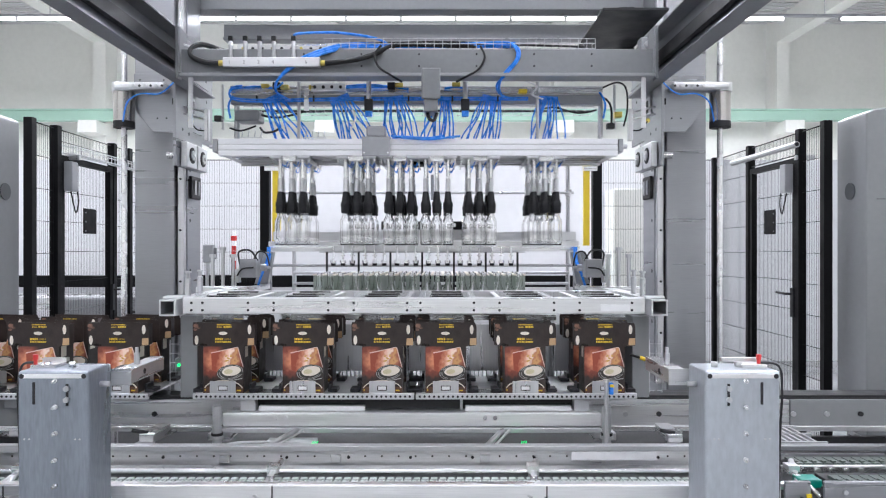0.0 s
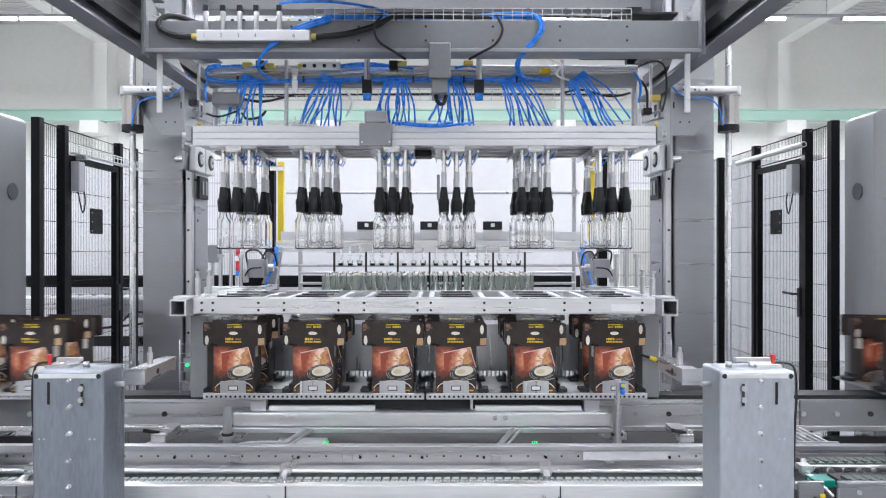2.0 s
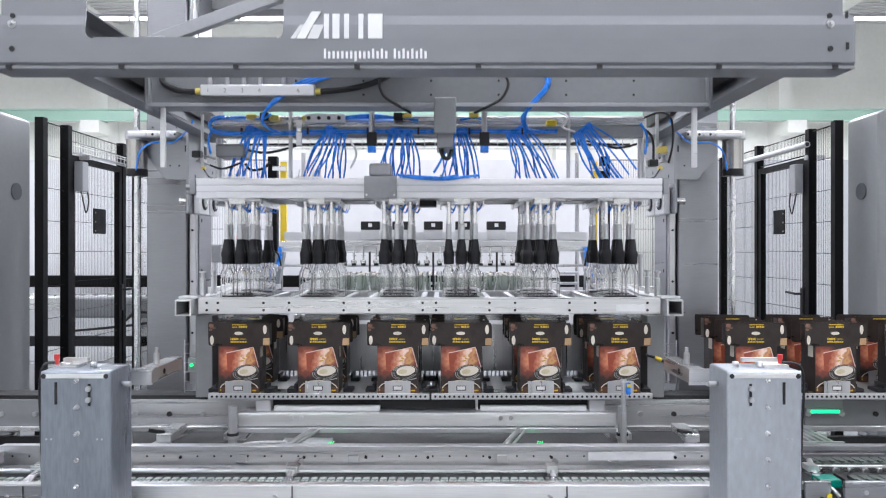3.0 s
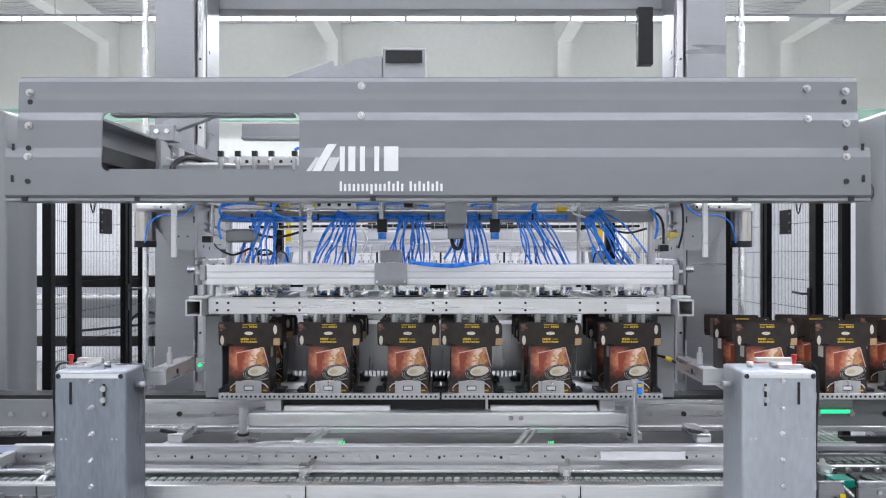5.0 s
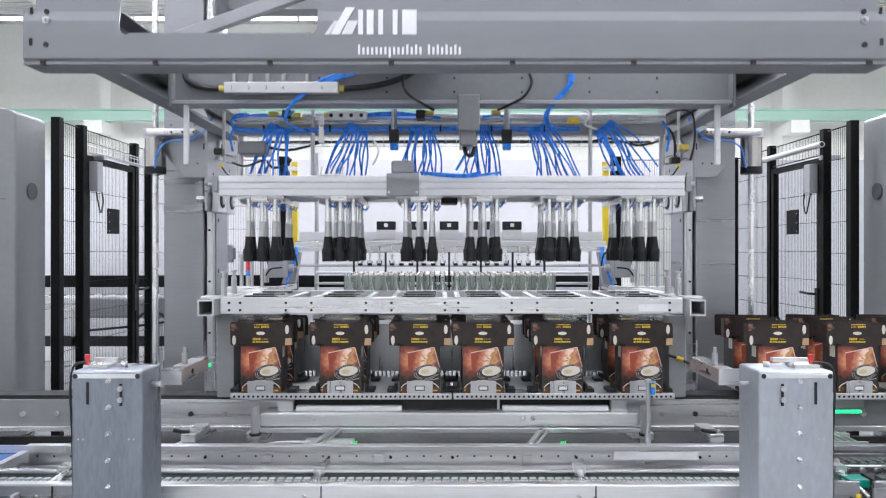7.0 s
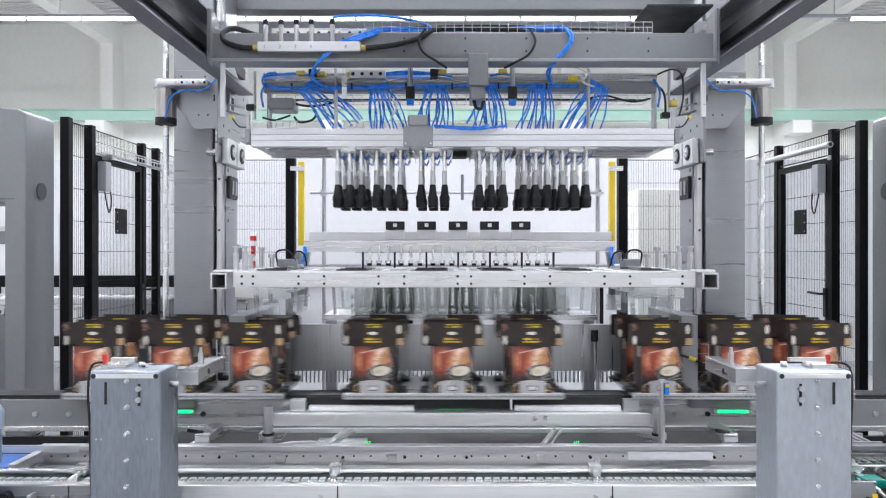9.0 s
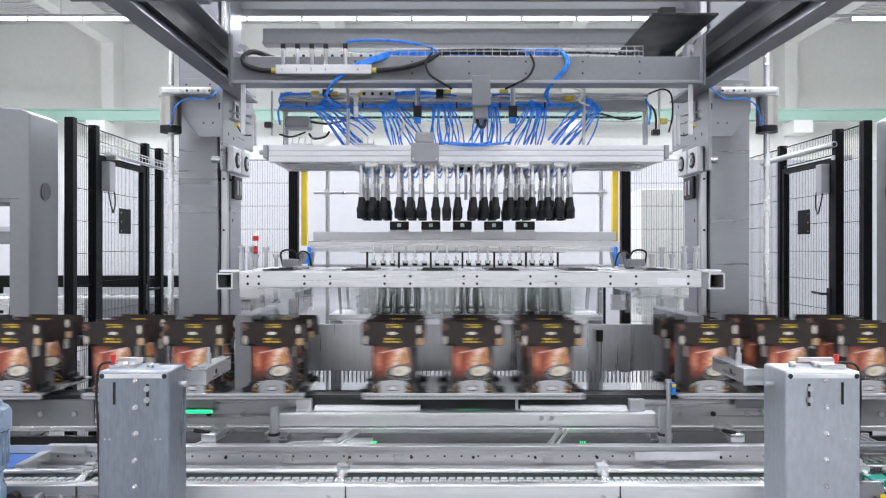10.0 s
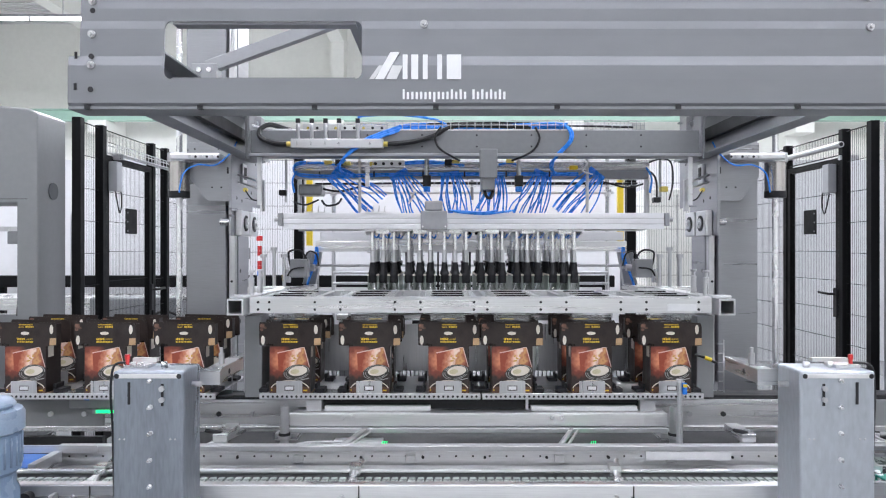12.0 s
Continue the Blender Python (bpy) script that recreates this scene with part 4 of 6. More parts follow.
for k, tall in enumerate("sbbbbbtsSpps"):
    w = 0.006 if k == 0 else 0.0195
    if tall in "S":
        x += 0.012
    slat(x, x + w * (0.34 if k else 1), 2.2255 - (0.008 if k == 4 else 0), 2.254 if tall in "sStp" or k == 0 else 2.246, 0, WHITE)
    if k:
        slat(x + w * 0.66, x + w, 2.2255, 2.247, 0, WHITE)
    x += w + 0.0062
# sheet duct on top of the panel
boxes("top_duct", [(-0.175, -0.04, PY + 0.14, PY + 0.40, 2.582, 2.69)], GREY_L, lift, "", 0.006)
bm = bmesh.new()
for y in (PY + 0.15, PY + 0.38):
    for x, z in ((-0.40, 2.582), (-0.178, 2.582), (-0.178, 2.665), (-0.26, 2.655)):
        bm.verts.new((x, y, z))
bm.verts.ensure_lookup_table()
vv = bm.verts[:]
for f in ((0, 1, 2, 3), (7, 6, 5, 4), (0, 4, 5, 1), (1, 5, 6, 2), (2, 6, 7, 3), (3, 7, 4, 0)):
    bm.faces.new([vv[i] for i in f])
part("duct_ramp", bm, GREY_L, lift)
boxes("duct_mouth", [(-0.165, -0.05, PY + 0.132, PY + 0.1395, 2.64, 2.678)], DARK, lift)
for s in (-1,):
    st = bmesh.new()
    box(st, -0.40, 0.40, -0.022, 0.022, -0.028, 0.028)
    ob = part("stay", st, GREY_L, lift, "diagonal square stay", 0.004)
    ob.matrix_basis = pose(-0.835, 3.2, 2.725, 0, -20.0, 0)
    boxes("stay_foot", [(-1.27, -1.16, 3.16, 3.24, 2.529, 2.60)], GREY_L, lift, "", 0.004)
    for dx in (-1.235, -1.19):
        rods("bolt", [((dx, 3.16, 2.57), (dx, 3.15, 2.57), 0.012)], CHROME, lift, "", 6)
boxes("stay_post", [(-0.48, -0.42, 3.17, 3.23, 2.582, 2.86)], GREY_L, lift)
boxes("top_shelf", [(-0.50, 0.0, PY + 0.13, PY + 1.12, 2.572, 2.582)], GREY, lift)
boxes("cable_tray", [(0.95, 1.29, 3.7, 4.6, 2.63, 2.645)], DARK, lift, "black cable chain tray", 0.004)
ch = bmesh.new()
for k in range(14):
    box(ch, 1.04, 1.14, 4.62 - k * 0.05, 4.66 - k * 0.05, 2.65, 2.69)
part("cable_chain", ch, BLACK, lift, "black plastic cable chain")
for s in (-1, 1):
    bp = bmesh.new()
    edge = [(1.328, 2.05), (1.46, 2.05), (1.565, 2.18), (1.565, 2.37), (1.328, 2.37)]
    fa = [bp.verts.new((s * x, 3.965, z)) for x, z in edge]
    fb_ = [bp.verts.new((s * x, 3.978, z)) for x, z in edge]
    bp.faces.new(fa)
    bp.faces.new(fb_[::-1])
    for i in range(len(edge)):
        bp.faces.new((fa[i], fb_[i], fb_[(i + 1) % len(edge)], fa[(i + 1) % len(edge)]))
    part("bracket_plate", bp, COLUMN, lift, "grey plate with a cut corner", 0.002)
    boxes("slot", [(s * 1.342 - 0.011, s * 1.342 + 0.011, 3.960, 3.9645, 2.20, 2.235)], BLACK, lift)
    for dx, dz in ((1.385, 2.125), (1.435, 2.125), (1.40, 2.335), (1.53, 2.335)):
        rods("hole", [((s * dx, 3.9645, dz), (s * dx, 3.9635, dz), 0.005)], DARK, lift, "", 8)
    # guide roller blocks on the inner face
    for ya, yb in ((3.965, 4.125), (4.145, 4.305)):
        x0, x1 = sorted((s * 1.272, s * 1.309))
        blk = boxes("roller_block", [(x0, x1, ya, yb, 1.86, 2.0)], ALU, lift, "pale aluminium roller block", 0.006)
        ym = (ya + yb) / 2
        rods("roller", [((s * 1.2715, ym, 1.93), (s * 1.268, ym, 1.93), 0.045)], DARK, blk, "", 20)
        rods("roller_hub", [((s * 1.268, ym, 1.93), (s * 1.262, ym, 1.93), 0.028)], STEEL_V, blk, "", 16)
        rods("hub_bolt", [((s * 1.262, ym, 1.93), (s * 1.256, ym, 1.93), 0.010)], CHROME, blk, "", 8)
    rods("roller_pin", [((s * 1.327, 4.10, 1.94), (s * 1.43, 4.10, 1.94), 0.022)], CHROME, lift)
    boxes("switch_strip", [(min(s * 1.296, s * 1.309), max(s * 1.296, s * 1.309), 4.08, 4.16, 2.16, 2.27)], STEEL_V, lift, "", 0.003)
    boxes("switch_slot", [(min(s * 1.292, s * 1.2955), max(s * 1.292, s * 1.2955), 4.10, 4.14, 2.18, 2.25)], DARK, lift)
    for yh, zh in ((4.0, 2.07), (4.1, 2.06), (4.3, 2.12), (4.4, 2.3), (4.05, 2.4)):
        rods("hole", [((s * 1.3095, yh, zh), (s * 1.309, yh, zh), 0.010)], DARK, lift, "", 10)
    for dx in (1.40, 1.46, 1.52):
        rods("bolt", [((s * dx, 3.86, 2.28), (s * dx, 3.85, 2.28), 0.009)], STEEL_V, lift, "", 6)
        rods("hole", [((s * (dx - 0.03), 3.86, 2.28), (s * (dx - 0.03), 3.858, 2.28), 0.007)], DARK, lift, "", 10)
    rods("cup", [((ROD_X[s], 3.93, 2.10), (ROD_X[s], 3.93, 2.257), 0.055)], CUPSTEEL, lift, "polished steel cup", 24)
    rods("cup_band", [((ROD_X[s], 3.93, 2.065), (ROD_X[s], 3.93, 2.10), 0.056)], BLACK, lift, "black rubber band", 24)
    hoses("sensor_hose", [[(s * 1.58, 3.865, 2.09), (s * 1.55, 3.85, 2.19), (s * 1.48, 3.85, 2.235), (s * 1.38, 3.85, 2.235), (s * 1.30, 3.85, 2.30), (s * 1.27, 3.86, 2.36)]], 0.0042, BLUE, lift, "blue pneumatic hose")
    rods("tension_rod", [((s * 1.309, 4.02, 2.16), (s * 1.13, 3.9, 2.10), 0.006), ((s * 1.309, 4.02, 2.20), (s * 1.13, 3.9, 2.14), 0.006)], STEEL, lift)
    boxes("rod_clamp", [(s * 1.14 - 0.012, s * 1.14 + 0.012, 3.88, 3.91, 1.99, 2.16)], STEEL_V, lift, "", 0.003)
    rods("fitting", [((s * 1.25, 3.97, 2.11), (s * 1.25, 3.945, 2.11), 0.012)], BRASS, lift, "brass fitting", 8)
    each_hose("fitting_lead", [[(s * 1.25, 3.95, 2.11), (s * 1.21, 3.93, 2.06), (s * 1.17, 3.92, 2.05), (s * 1.14, 3.92, 2.06)]], 0.004, CABLE, lift)

# ---- gripper head ----
head = thing("gripper_head", "aluminium gripper head with blue pneumatic hoses", "gripper head")
for y0, y1 in ((0.006, 0.05), (0.42, 0.465)):
    boxes("head_beam", [(-1.045, 1.045, y0, y1, 1.896, 1.985)], ALU, head)
for z0, z1 in ((1.896, 1.922), (1.928, 1.951), (1.957, 1.985)):
    boxes("beam_strip", [(-1.045, 1.045, 0, 0.0058, z0, z1)], BRIGHT_ALU, head, "bright aluminium profile face", 0.0015)
for x in (-1.03, 1.03):
    boxes("head_side", [(x - 0.02, x + 0.02, 0.05, 0.42, 1.905, 1.98)], ALU, head, "", 0.002)
    boxes("end_cap", [(x + (0.02 if x > 0 else -0.045), x + (0.045 if x > 0 else -0.02), 0.0, 0.09, 1.915, 1.985)], GREY_L, head, "", 0.003)
    rods("end_pin", [((x, 0.04, 1.95), (x * 1.07, 0.04, 1.95), 0.012)], STEEL_V, head)
for y in (0.09, 0.2, 0.34):
    boxes("under_rail", [(-1.0, 1.0, y, y + 0.03, 1.898, 1.92)], STEEL, head)
boxes("top_sheet", [(-1.0, 1.0, 0.06, 0.41, 1.95, 1.956)], GREY, head)
boxes("motor_block", [(-0.05, 0.03, 0.16, 0.3, 1.87, 1.897)], BLACK, head, "", 0.004)
# crossbeam with its fittings
boxes("crossbeam", [(-1.2, 1.2, -0.135, -0.04, 2.295, 2.417)], GREY, head, "", 0.004)
boxes("crossbeam_foot", [(-1.2, 1.2, -0.15, -0.03, 2.277, 2.294)], GREY_L, head, "", 0.003)
for s in (-1, 1):
    boxes("end_plate", [(s * 1.205 - 0.006, s * 1.205 + 0.006, -0.16, -0.10, 2.262, 2.53)], GREY, head, "", 0.003)
    ck = bmesh.new()
    tri = [(-0.16, 2.295), (0.30, 2.295), (-0.10, 2.52), (-0.16, 2.52)]
    aa = [ck.verts.new((s * 1.196, y, z)) for y, z in tri]
    bb = [ck.verts.new((s * 1.188, y, z)) for y, z in tri]
    ck.faces.new(aa)
    ck.faces.new(bb[::-1])
    for i in range(4):
        ck.faces.new((aa[i], bb[i], bb[(i + 1) % 4], aa[(i + 1) % 4]))
    part("cheek", ck, GREY_L, head)
    boxes("end_block", [(s * 1.18 - 0.02, s * 1.18 + 0.02, -0.02, 0.05, 2.42, 2.51)], GREY_L, head, "", 0.004)
    rods("end_bolt", [((s * 1.19, -0.02, 2.47), (s * 1.19, -0.05, 2.47), 0.016)], STEEL_V, head)
    boxes("hanger_bar", [(s * 1.145 - 0.011, s * 1.145 + 0.011, -0.13, -0.115, 2.02, 2.276)], ALU, head, "", 0.002)
    rods("hanger_rod", [((s * 1.05, 0.1, 2.05), (s * 1.05, 0.1, 2.29), 0.007)], STEEL_V, head)
    rods("hanger_rod", [((s * 0.63, 0.04, 1.99), (s * 0.63, 0.04, 2.29), 0.009)], STEEL_V, head)
    rods("column_rod", [((s * 0.98, 0.12, 1.95), (s * 0.98, 0.12, 2.2), 0.014)], STEEL_V, head)
boxes("hose_beam", [(-1.0, 0.98, 0.06, 0.12, 2.235, 2.275)], STEEL, head, "", 0.004)
boxes("hose_beam", [(-1.0, 0.98, 0.068, 0.12, 2.18, 2.23)], GREY_L, head, "", 0.004)
tray = bmesh.new()
for z, y in ((2.15, 0.14), (2.15, 0.24), (2.18, 0.14), (2.27, 0.20), (2.30, 0.20)):
    cyl(tray, (-0.95, y, z), (0.95, y, z), 0.002, 5)
for k in range(40):
    x = -0.95 + k * 1.9 / 39
    cyl(tray, (x, 0.14, 2.15), (x, 0.14, 2.18), 0.0017, 5)
    cyl(tray, (x, 0.14, 2.15), (x, 0.24, 2.15), 0.0017, 5)
    cyl(tray, (x, 0.20, 2.27), (x, 0.20, 2.30), 0.0017, 5)
part("cable_basket", tray, STEEL_V, head, "wire mesh cable basket")
for pts in ([(-0.9, 0.17, 2.16), (-0.3, 0.19, 2.165), (0.3, 0.17, 2.16), (0.95, 0.2, 2.165)], [(-0.8, 0.21, 2.162), (0.0, 0.2, 2.17), (0.9, 0.18, 2.162)], [(0.4, 0.15, 2.28), (0.8, 0.16, 2.27), (1.02, 0.15, 2.22), (1.04, 0.12, 2.08)], [(-0.9, 0.1, 2.14), (-0.75, 0.08, 2.11), (-0.6, 0.1, 2.15)], [(-0.85, 0.1, 2.06), (-0.82, 0.08, 2.03), (-0.76, 0.08, 2.04), (-0.74, 0.1, 2.07)]):
    hoses("dark_cable", [pts], 0.006, CABLE, head)
boxes("manifold", [(-0.969, -0.483, -0.175, -0.136, 2.318, 2.366)], ALU, head, "aluminium valve manifold with numbered ports", 0.004)
for k, x in enumerate((-0.933, -0.86, -0.788, -0.717, -0.618)):
    vb = bmesh.new()
    lathe(vb, [(0.009, 2.367), (0.011, 2.38), (0.009, 2.40), (0.012, 2.42), (0.012, 2.445), (0.008, 2.45)], x, -0.155, 10)
    part("valve", vb, STEEL_V, head, "chromed valve cartridge")
    boxes("valve_cap", [(x - 0.011, x + 0.011, -0.166, -0.144, 2.451, 2.474)], CABLE, head)
boxes("port_strip", [(-0.93, -0.47, -0.05, -0.04, 2.418, 2.465)], STEEL, head)
for k in range(9):
    rods("port", [((-0.90 + k * 0.05, -0.05, 2.442), (-0.90 + k * 0.05, -0.054, 2.442), 0.008)], DARK if k % 3 else BRASS, head, "", 8)
for text, x in (("1", -0.935), ("2", -0.862), ("3", -0.789), ("4", -0.717), ("6", -0.552)):
    cu = bpy.data.curves.new("port_number", "FONT")
    cu.body, cu.size, cu.extrude = text, 0.026, 0.0004
    cu.materials.append(GREY)
    ob = new("port_number", cu)
    ob.parent = head
    ob.matrix_basis = pose(x - 0.007, -0.1756, 2.332, 90)
for x0, x1 in ((-0.992, -0.970), (-0.482, -0.460)):
    rods("gland", [((x0, -0.156, 2.340), (x1, -0.156, 2.340), 0.014)], BRASS, head, "brass cable gland")
each_hose("cable", [[(-0.99, -0.156, 2.340), (-1.06, -0.156, 2.345), (-1.13, -0.15, 2.375), (-1.14, -0.13, 2.42), (-1.10, -0.08, 2.455), (-1.02, -0.03, 2.44), (-0.95, -0.02, 2.425)],
                [(-0.46, -0.156, 2.340), (-0.33, -0.16, 2.352), (-0.22, -0.15, 2.385), (-0.14, -0.12, 2.43), (-0.05, -0.10, 2.45), (0.3, -0.09, 2.44)]], 0.013, CABLE, head, "thick dark corrugated cable")
each_hose("thin_cable", [[(-0.18, -0.15, 2.43), (-0.21, -0.16, 2.38), (-0.19, -0.16, 2.32), (-0.12, -0.15, 2.275), (-0.08, -0.10, 2.26)],
                     [(0.32, -0.14, 2.43), (0.34, -0.16, 2.37), (0.31, -0.16, 2.31), (0.25, -0.15, 2.275), (0.2, -0.1, 2.26)],
                     [(0.3, -0.10, 2.45), (0.6, -0.10, 2.445), (0.85, -0.09, 2.44)], [(-0.3, -0.09, 2.455), (0.1, -0.09, 2.465), (0.5, -0.09, 2.455)]], 0.006, CABLE, head)
tray = bmesh.new()
for z, y in ((2.42, -0.13), (2.42, -0.05), (2.47, -0.13), (2.47, -0.05), (2.445, -0.13)):
    cyl(tray, (-0.47, y, z), (0.90, y, z), 0.0022, 5)
for k in range(33):
    x = -0.47 + k * 1.37 / 32
    for y in (-0.13, -0.05):
        cyl(tray, (x, y, 2.42), (x, y, 2.47), 0.0018, 5)
    cyl(tray, (x, -0.13, 2.42), (x, -0.05, 2.42), 0.0018, 5)
part("cable_basket", tray, STEEL_V, head, "wire mesh cable basket")
each_hose("blue_hose", [[(0.50, -0.09, 2.436 + d), (0.0, -0.09 + d, 2.437 + d), (-0.32, -0.10, 2.432 + d), (-0.45, -0.15, 2.395 + d), (-0.60, -0.16, 2.33 + d), (-0.70, -0.14, 2.26), (-0.72, -0.08, 2.21), (-0.66, 0.02, 2.185)] for d in (0, 0.011, 0.022)]
      + [[(-0.618, -0.155, 2.478), (-0.58, -0.155, 2.49), (-0.4, -0.14, 2.497), (-0.22, -0.11, 2.48), (-0.15, -0.1, 2.45)]], 0.0068, BLUE, head, "blue pneumatic hoses")
each_hose("blue_hose", [[(0.2, -0.09, 2.44 + d), (0.44, -0.11, 2.445 + d), (0.505 - d, -0.15, 2.42), (0.51 - d, -0.16, 2.36), (0.45 - d, -0.14, 2.29), (0.405 + d, -0.10, 2.24), (0.44, -0.02, 2.205), (0.52, 0.04, 2.20)] for d in (0, 0.012)], 0.0065, BLUE, head, "blue pneumatic hoses")
each_hose("blue_hose", [[(-0.93, 0.045, 2.262 + d), (-0.98, 0.035, 2.25 + d), (-0.995, 0.03, 2.225), (-0.96, 0.03, 2.203 - d), (-0.8, 0.03, 2.195 - d), (-0.4, 0.035, 2.205 - d), (0.1, 0.035, 2.207 - d), (0.58, 0.035, 2.207 - d)] for d in (0, 0.011)], 0.0052, BLUE, head, "blue pneumatic hoses")
each_hose("blue_hose", [[(0.0, 0.02, 2.20), (0.06, 0.0, 2.18), (0.075, -0.01, 2.12), (0.05, -0.01, 2.06), (0.02, 0.0, 2.01)],
                    [(-0.14, 0.0, 2.0), (-0.06, -0.02, 1.985), (0.06, -0.022, 1.978), (0.16, -0.015, 1.99), (0.22, 0.01, 2.0)],
                    [(-0.14, 0.01, 2.0), (-0.06, -0.02, 1.992), (0.06, -0.022, 1.986), (0.13, -0.01, 2.0)],
                    [(-0.98, 0.05, 2.22), (-1.005, 0.05, 2.17), (-0.995, 0.05, 2.10)], [(0.96, 0.05, 2.24), (0.99, 0.05, 2.18), (0.98, 0.05, 2.10)],
                    [(-0.92, 0.04, 2.262), (-0.84, 0.02, 2.262), (-0.75, 0.0, 2.25), (-0.7, -0.03, 2.27)], [(-0.45, 0.04, 2.255), (-0.3, 0.02, 2.26), (-0.1, 0.03, 2.262)],
                    [(-0.4, 0.04, 2.265), (-0.25, 0.02, 2.272), (-0.05, 0.03, 2.25)], [(0.14, 0.04, 2.255), (0.2, 0.02, 2.26), (0.26, 0.03, 2.25)]], 0.0058, BLUE, head, "blue pneumatic hoses")
for x, z, m in ((-0.80, 2.262, BRASS), (-0.70, 2.258, BRASS), (-0.10, 2.268, BRASS), (0.20, 2.27, BRASS), (0.55, 2.235, YELLOW), (-0.55, 2.255, BRASS)):
    boxes("connector", [(x - 0.022, x + 0.022, 0.0, 0.04, z - 0.011, z + 0.011)], m, head, "", 0.004)
for x in (-0.14, -0.74):
    boxes("connector", [(x - 0.02, x + 0.02, -0.005, 0.035, 2.245, 2.28)], BLACK, head, "", 0.003)
boxes("valve_bar", [(-0.56, -0.38, 0.0, 0.05, 2.235, 2.275)], ALU, head, "", 0.003)
for k in range(4):
    rods("port", [((-0.54 + k * 0.045, 0.0, 2.255), (-0.54 + k * 0.045, -0.004, 2.255), 0.009)], DARK, head, "", 8)
boxes("centre_plate", [(0.023, 0.118, -0.165, -0.151, 2.16, 2.315)], GREY, head, "", 0.006)
boxes("centre_plate", [(0.035, 0.105, -0.15, 0.02, 2.10, 2.20)], GREY, head, "", 0.004)
each_hose("thin_cable", [[(0.05, -0.1, 2.12), (0.06, -0.12, 2.07), (0.085, -0.12, 2.06), (0.10, -0.1, 2.10)]], 0.009, CABLE, head)
for x in (-0.257, 0.247):
    rods("regulator", [((x, 0.0, 2.19), (x, 0.0, 2.29), 0.013)], STEEL_V, head)
    boxes("regulator_body", [(x - 0.022, x + 0.022, -0.02, 0.02, 2.13, 2.19)], CABLE, head, "", 0.003)
    boxes("regulator_base", [(x - 0.018, x + 0.018, -0.018, 0.018, 2.10, 2.129)], BLUE, head, "blue base", 0.003)
boxes("lamp_box", [(-0.97, -0.84, 0.03, 0.16, 2.085, 2.145)], GREY, head, "", 0.01)
for x in (-0.85, -0.55, -0.28, -0.05, 0.18, 0.42):
    boxes("hose_tie", [(x - 0.004, x + 0.004, 0.026, 0.043, 2.186, 2.216)], CABLE, head)
each_hose("white_cable", [[(-1.19, -0.1, 2.45), (-1.1, -0.08, 2.43), (-0.98, -0.07, 2.43), (-0.9, -0.06, 2.425)], [(0.55, 0.03, 2.30), (0.62, 0.0, 2.26), (0.60, 0.02, 2.22), (0.66, 0.04, 2.20)], [(-0.36, 0.05, 2.16), (-0.33, 0.03, 2.10), (-0.36, 0.06, 2.04)]], 0.005, WHITE, head)
each_hose("dark_cable", [[(0.98, 0.1, 2.27), (1.05, 0.05, 2.29), (1.10, 0.05, 2.26), (1.11, 0.06, 2.15), (1.09, 0.06, 2.06)], [(-1.0, 0.06, 2.05), (-0.93, 0.02, 2.03), (-0.86, 0.05, 2.06)], [(0.62, 0.05, 2.14), (0.72, 0.06, 2.16), (0.85, 0.06, 2.13), (0.95, 0.08, 2.15)]], 0.005, CABLE, head)
for x, z in ((1.06, 2.12), (1.02, 2.06), (-1.06, 2.10)):
    boxes("limit_switch", [(x - 0.02, x + 0.02, 0.04, 0.08, z - 0.015, z + 0.015)], BRASS if x > 1.04 else CABLE, head, "", 0.004)
for k in range(7):
    x = -0.86 + k * 0.29
    rods("screw", [((x, -0.135, 2.39), (x, -0.138, 2.39), 0.005)], DARK, head, "", 8)
    rods("screw", [((x, -0.135, 2.33), (x, -0.138, 2.33), 0.005)], DARK, head, "", 8)
# bracket and small trays on the head beam
boxes("head_bracket", [(-0.291, -0.145, -0.012, -0.002, 1.893, 1.995)], GREY_L, head, "", 0.003)
for bx, bz in ((-0.28, 1.91), (-0.156, 1.91)):
    rods("bolt", [((bx, -0.012, bz), (bx, -0.016, bz), 0.005)], CHROME, head, "", 6)
boxes("head_bracket", [(-0.27, -0.17, -0.008, 0.08, 1.996, 2.052)], GREY_L, head, "", 0.010)
for x0, x1 in ((-0.93, -0.81), (-0.595, -0.48)):
    boxes("hook_tray", [(x0, x1, -0.012, 0.0, 1.986, 1.992)], STEEL, head)
    for k in range(4):
        rods("hook", [((x0 + 0.01 + k * (x1 - x0 - 0.02) / 3, -0.005, 1.992), (x0 + 0.014 + k * (x1 - x0 - 0.02) / 3, 0.0, 2.025), 0.003)], STEEL_V, head, "", 6)
boxes("label_plate", [(0.72, 0.82, -0.003, -0.0005, 1.962, 1.976)], WHITE, head)
boxes("stay_plate", [(-0.595, -0.57, -0.01, 0.0, 2.13, 2.235)], STEEL, head, "", 0.003)
# hose bundles that swing with the gripper units
BUNDLE_TOP = (-0.78, -0.42, -0.13, 0.12, 0.39, 0.69)
BUNDLES = []
rng = random.Random(5)
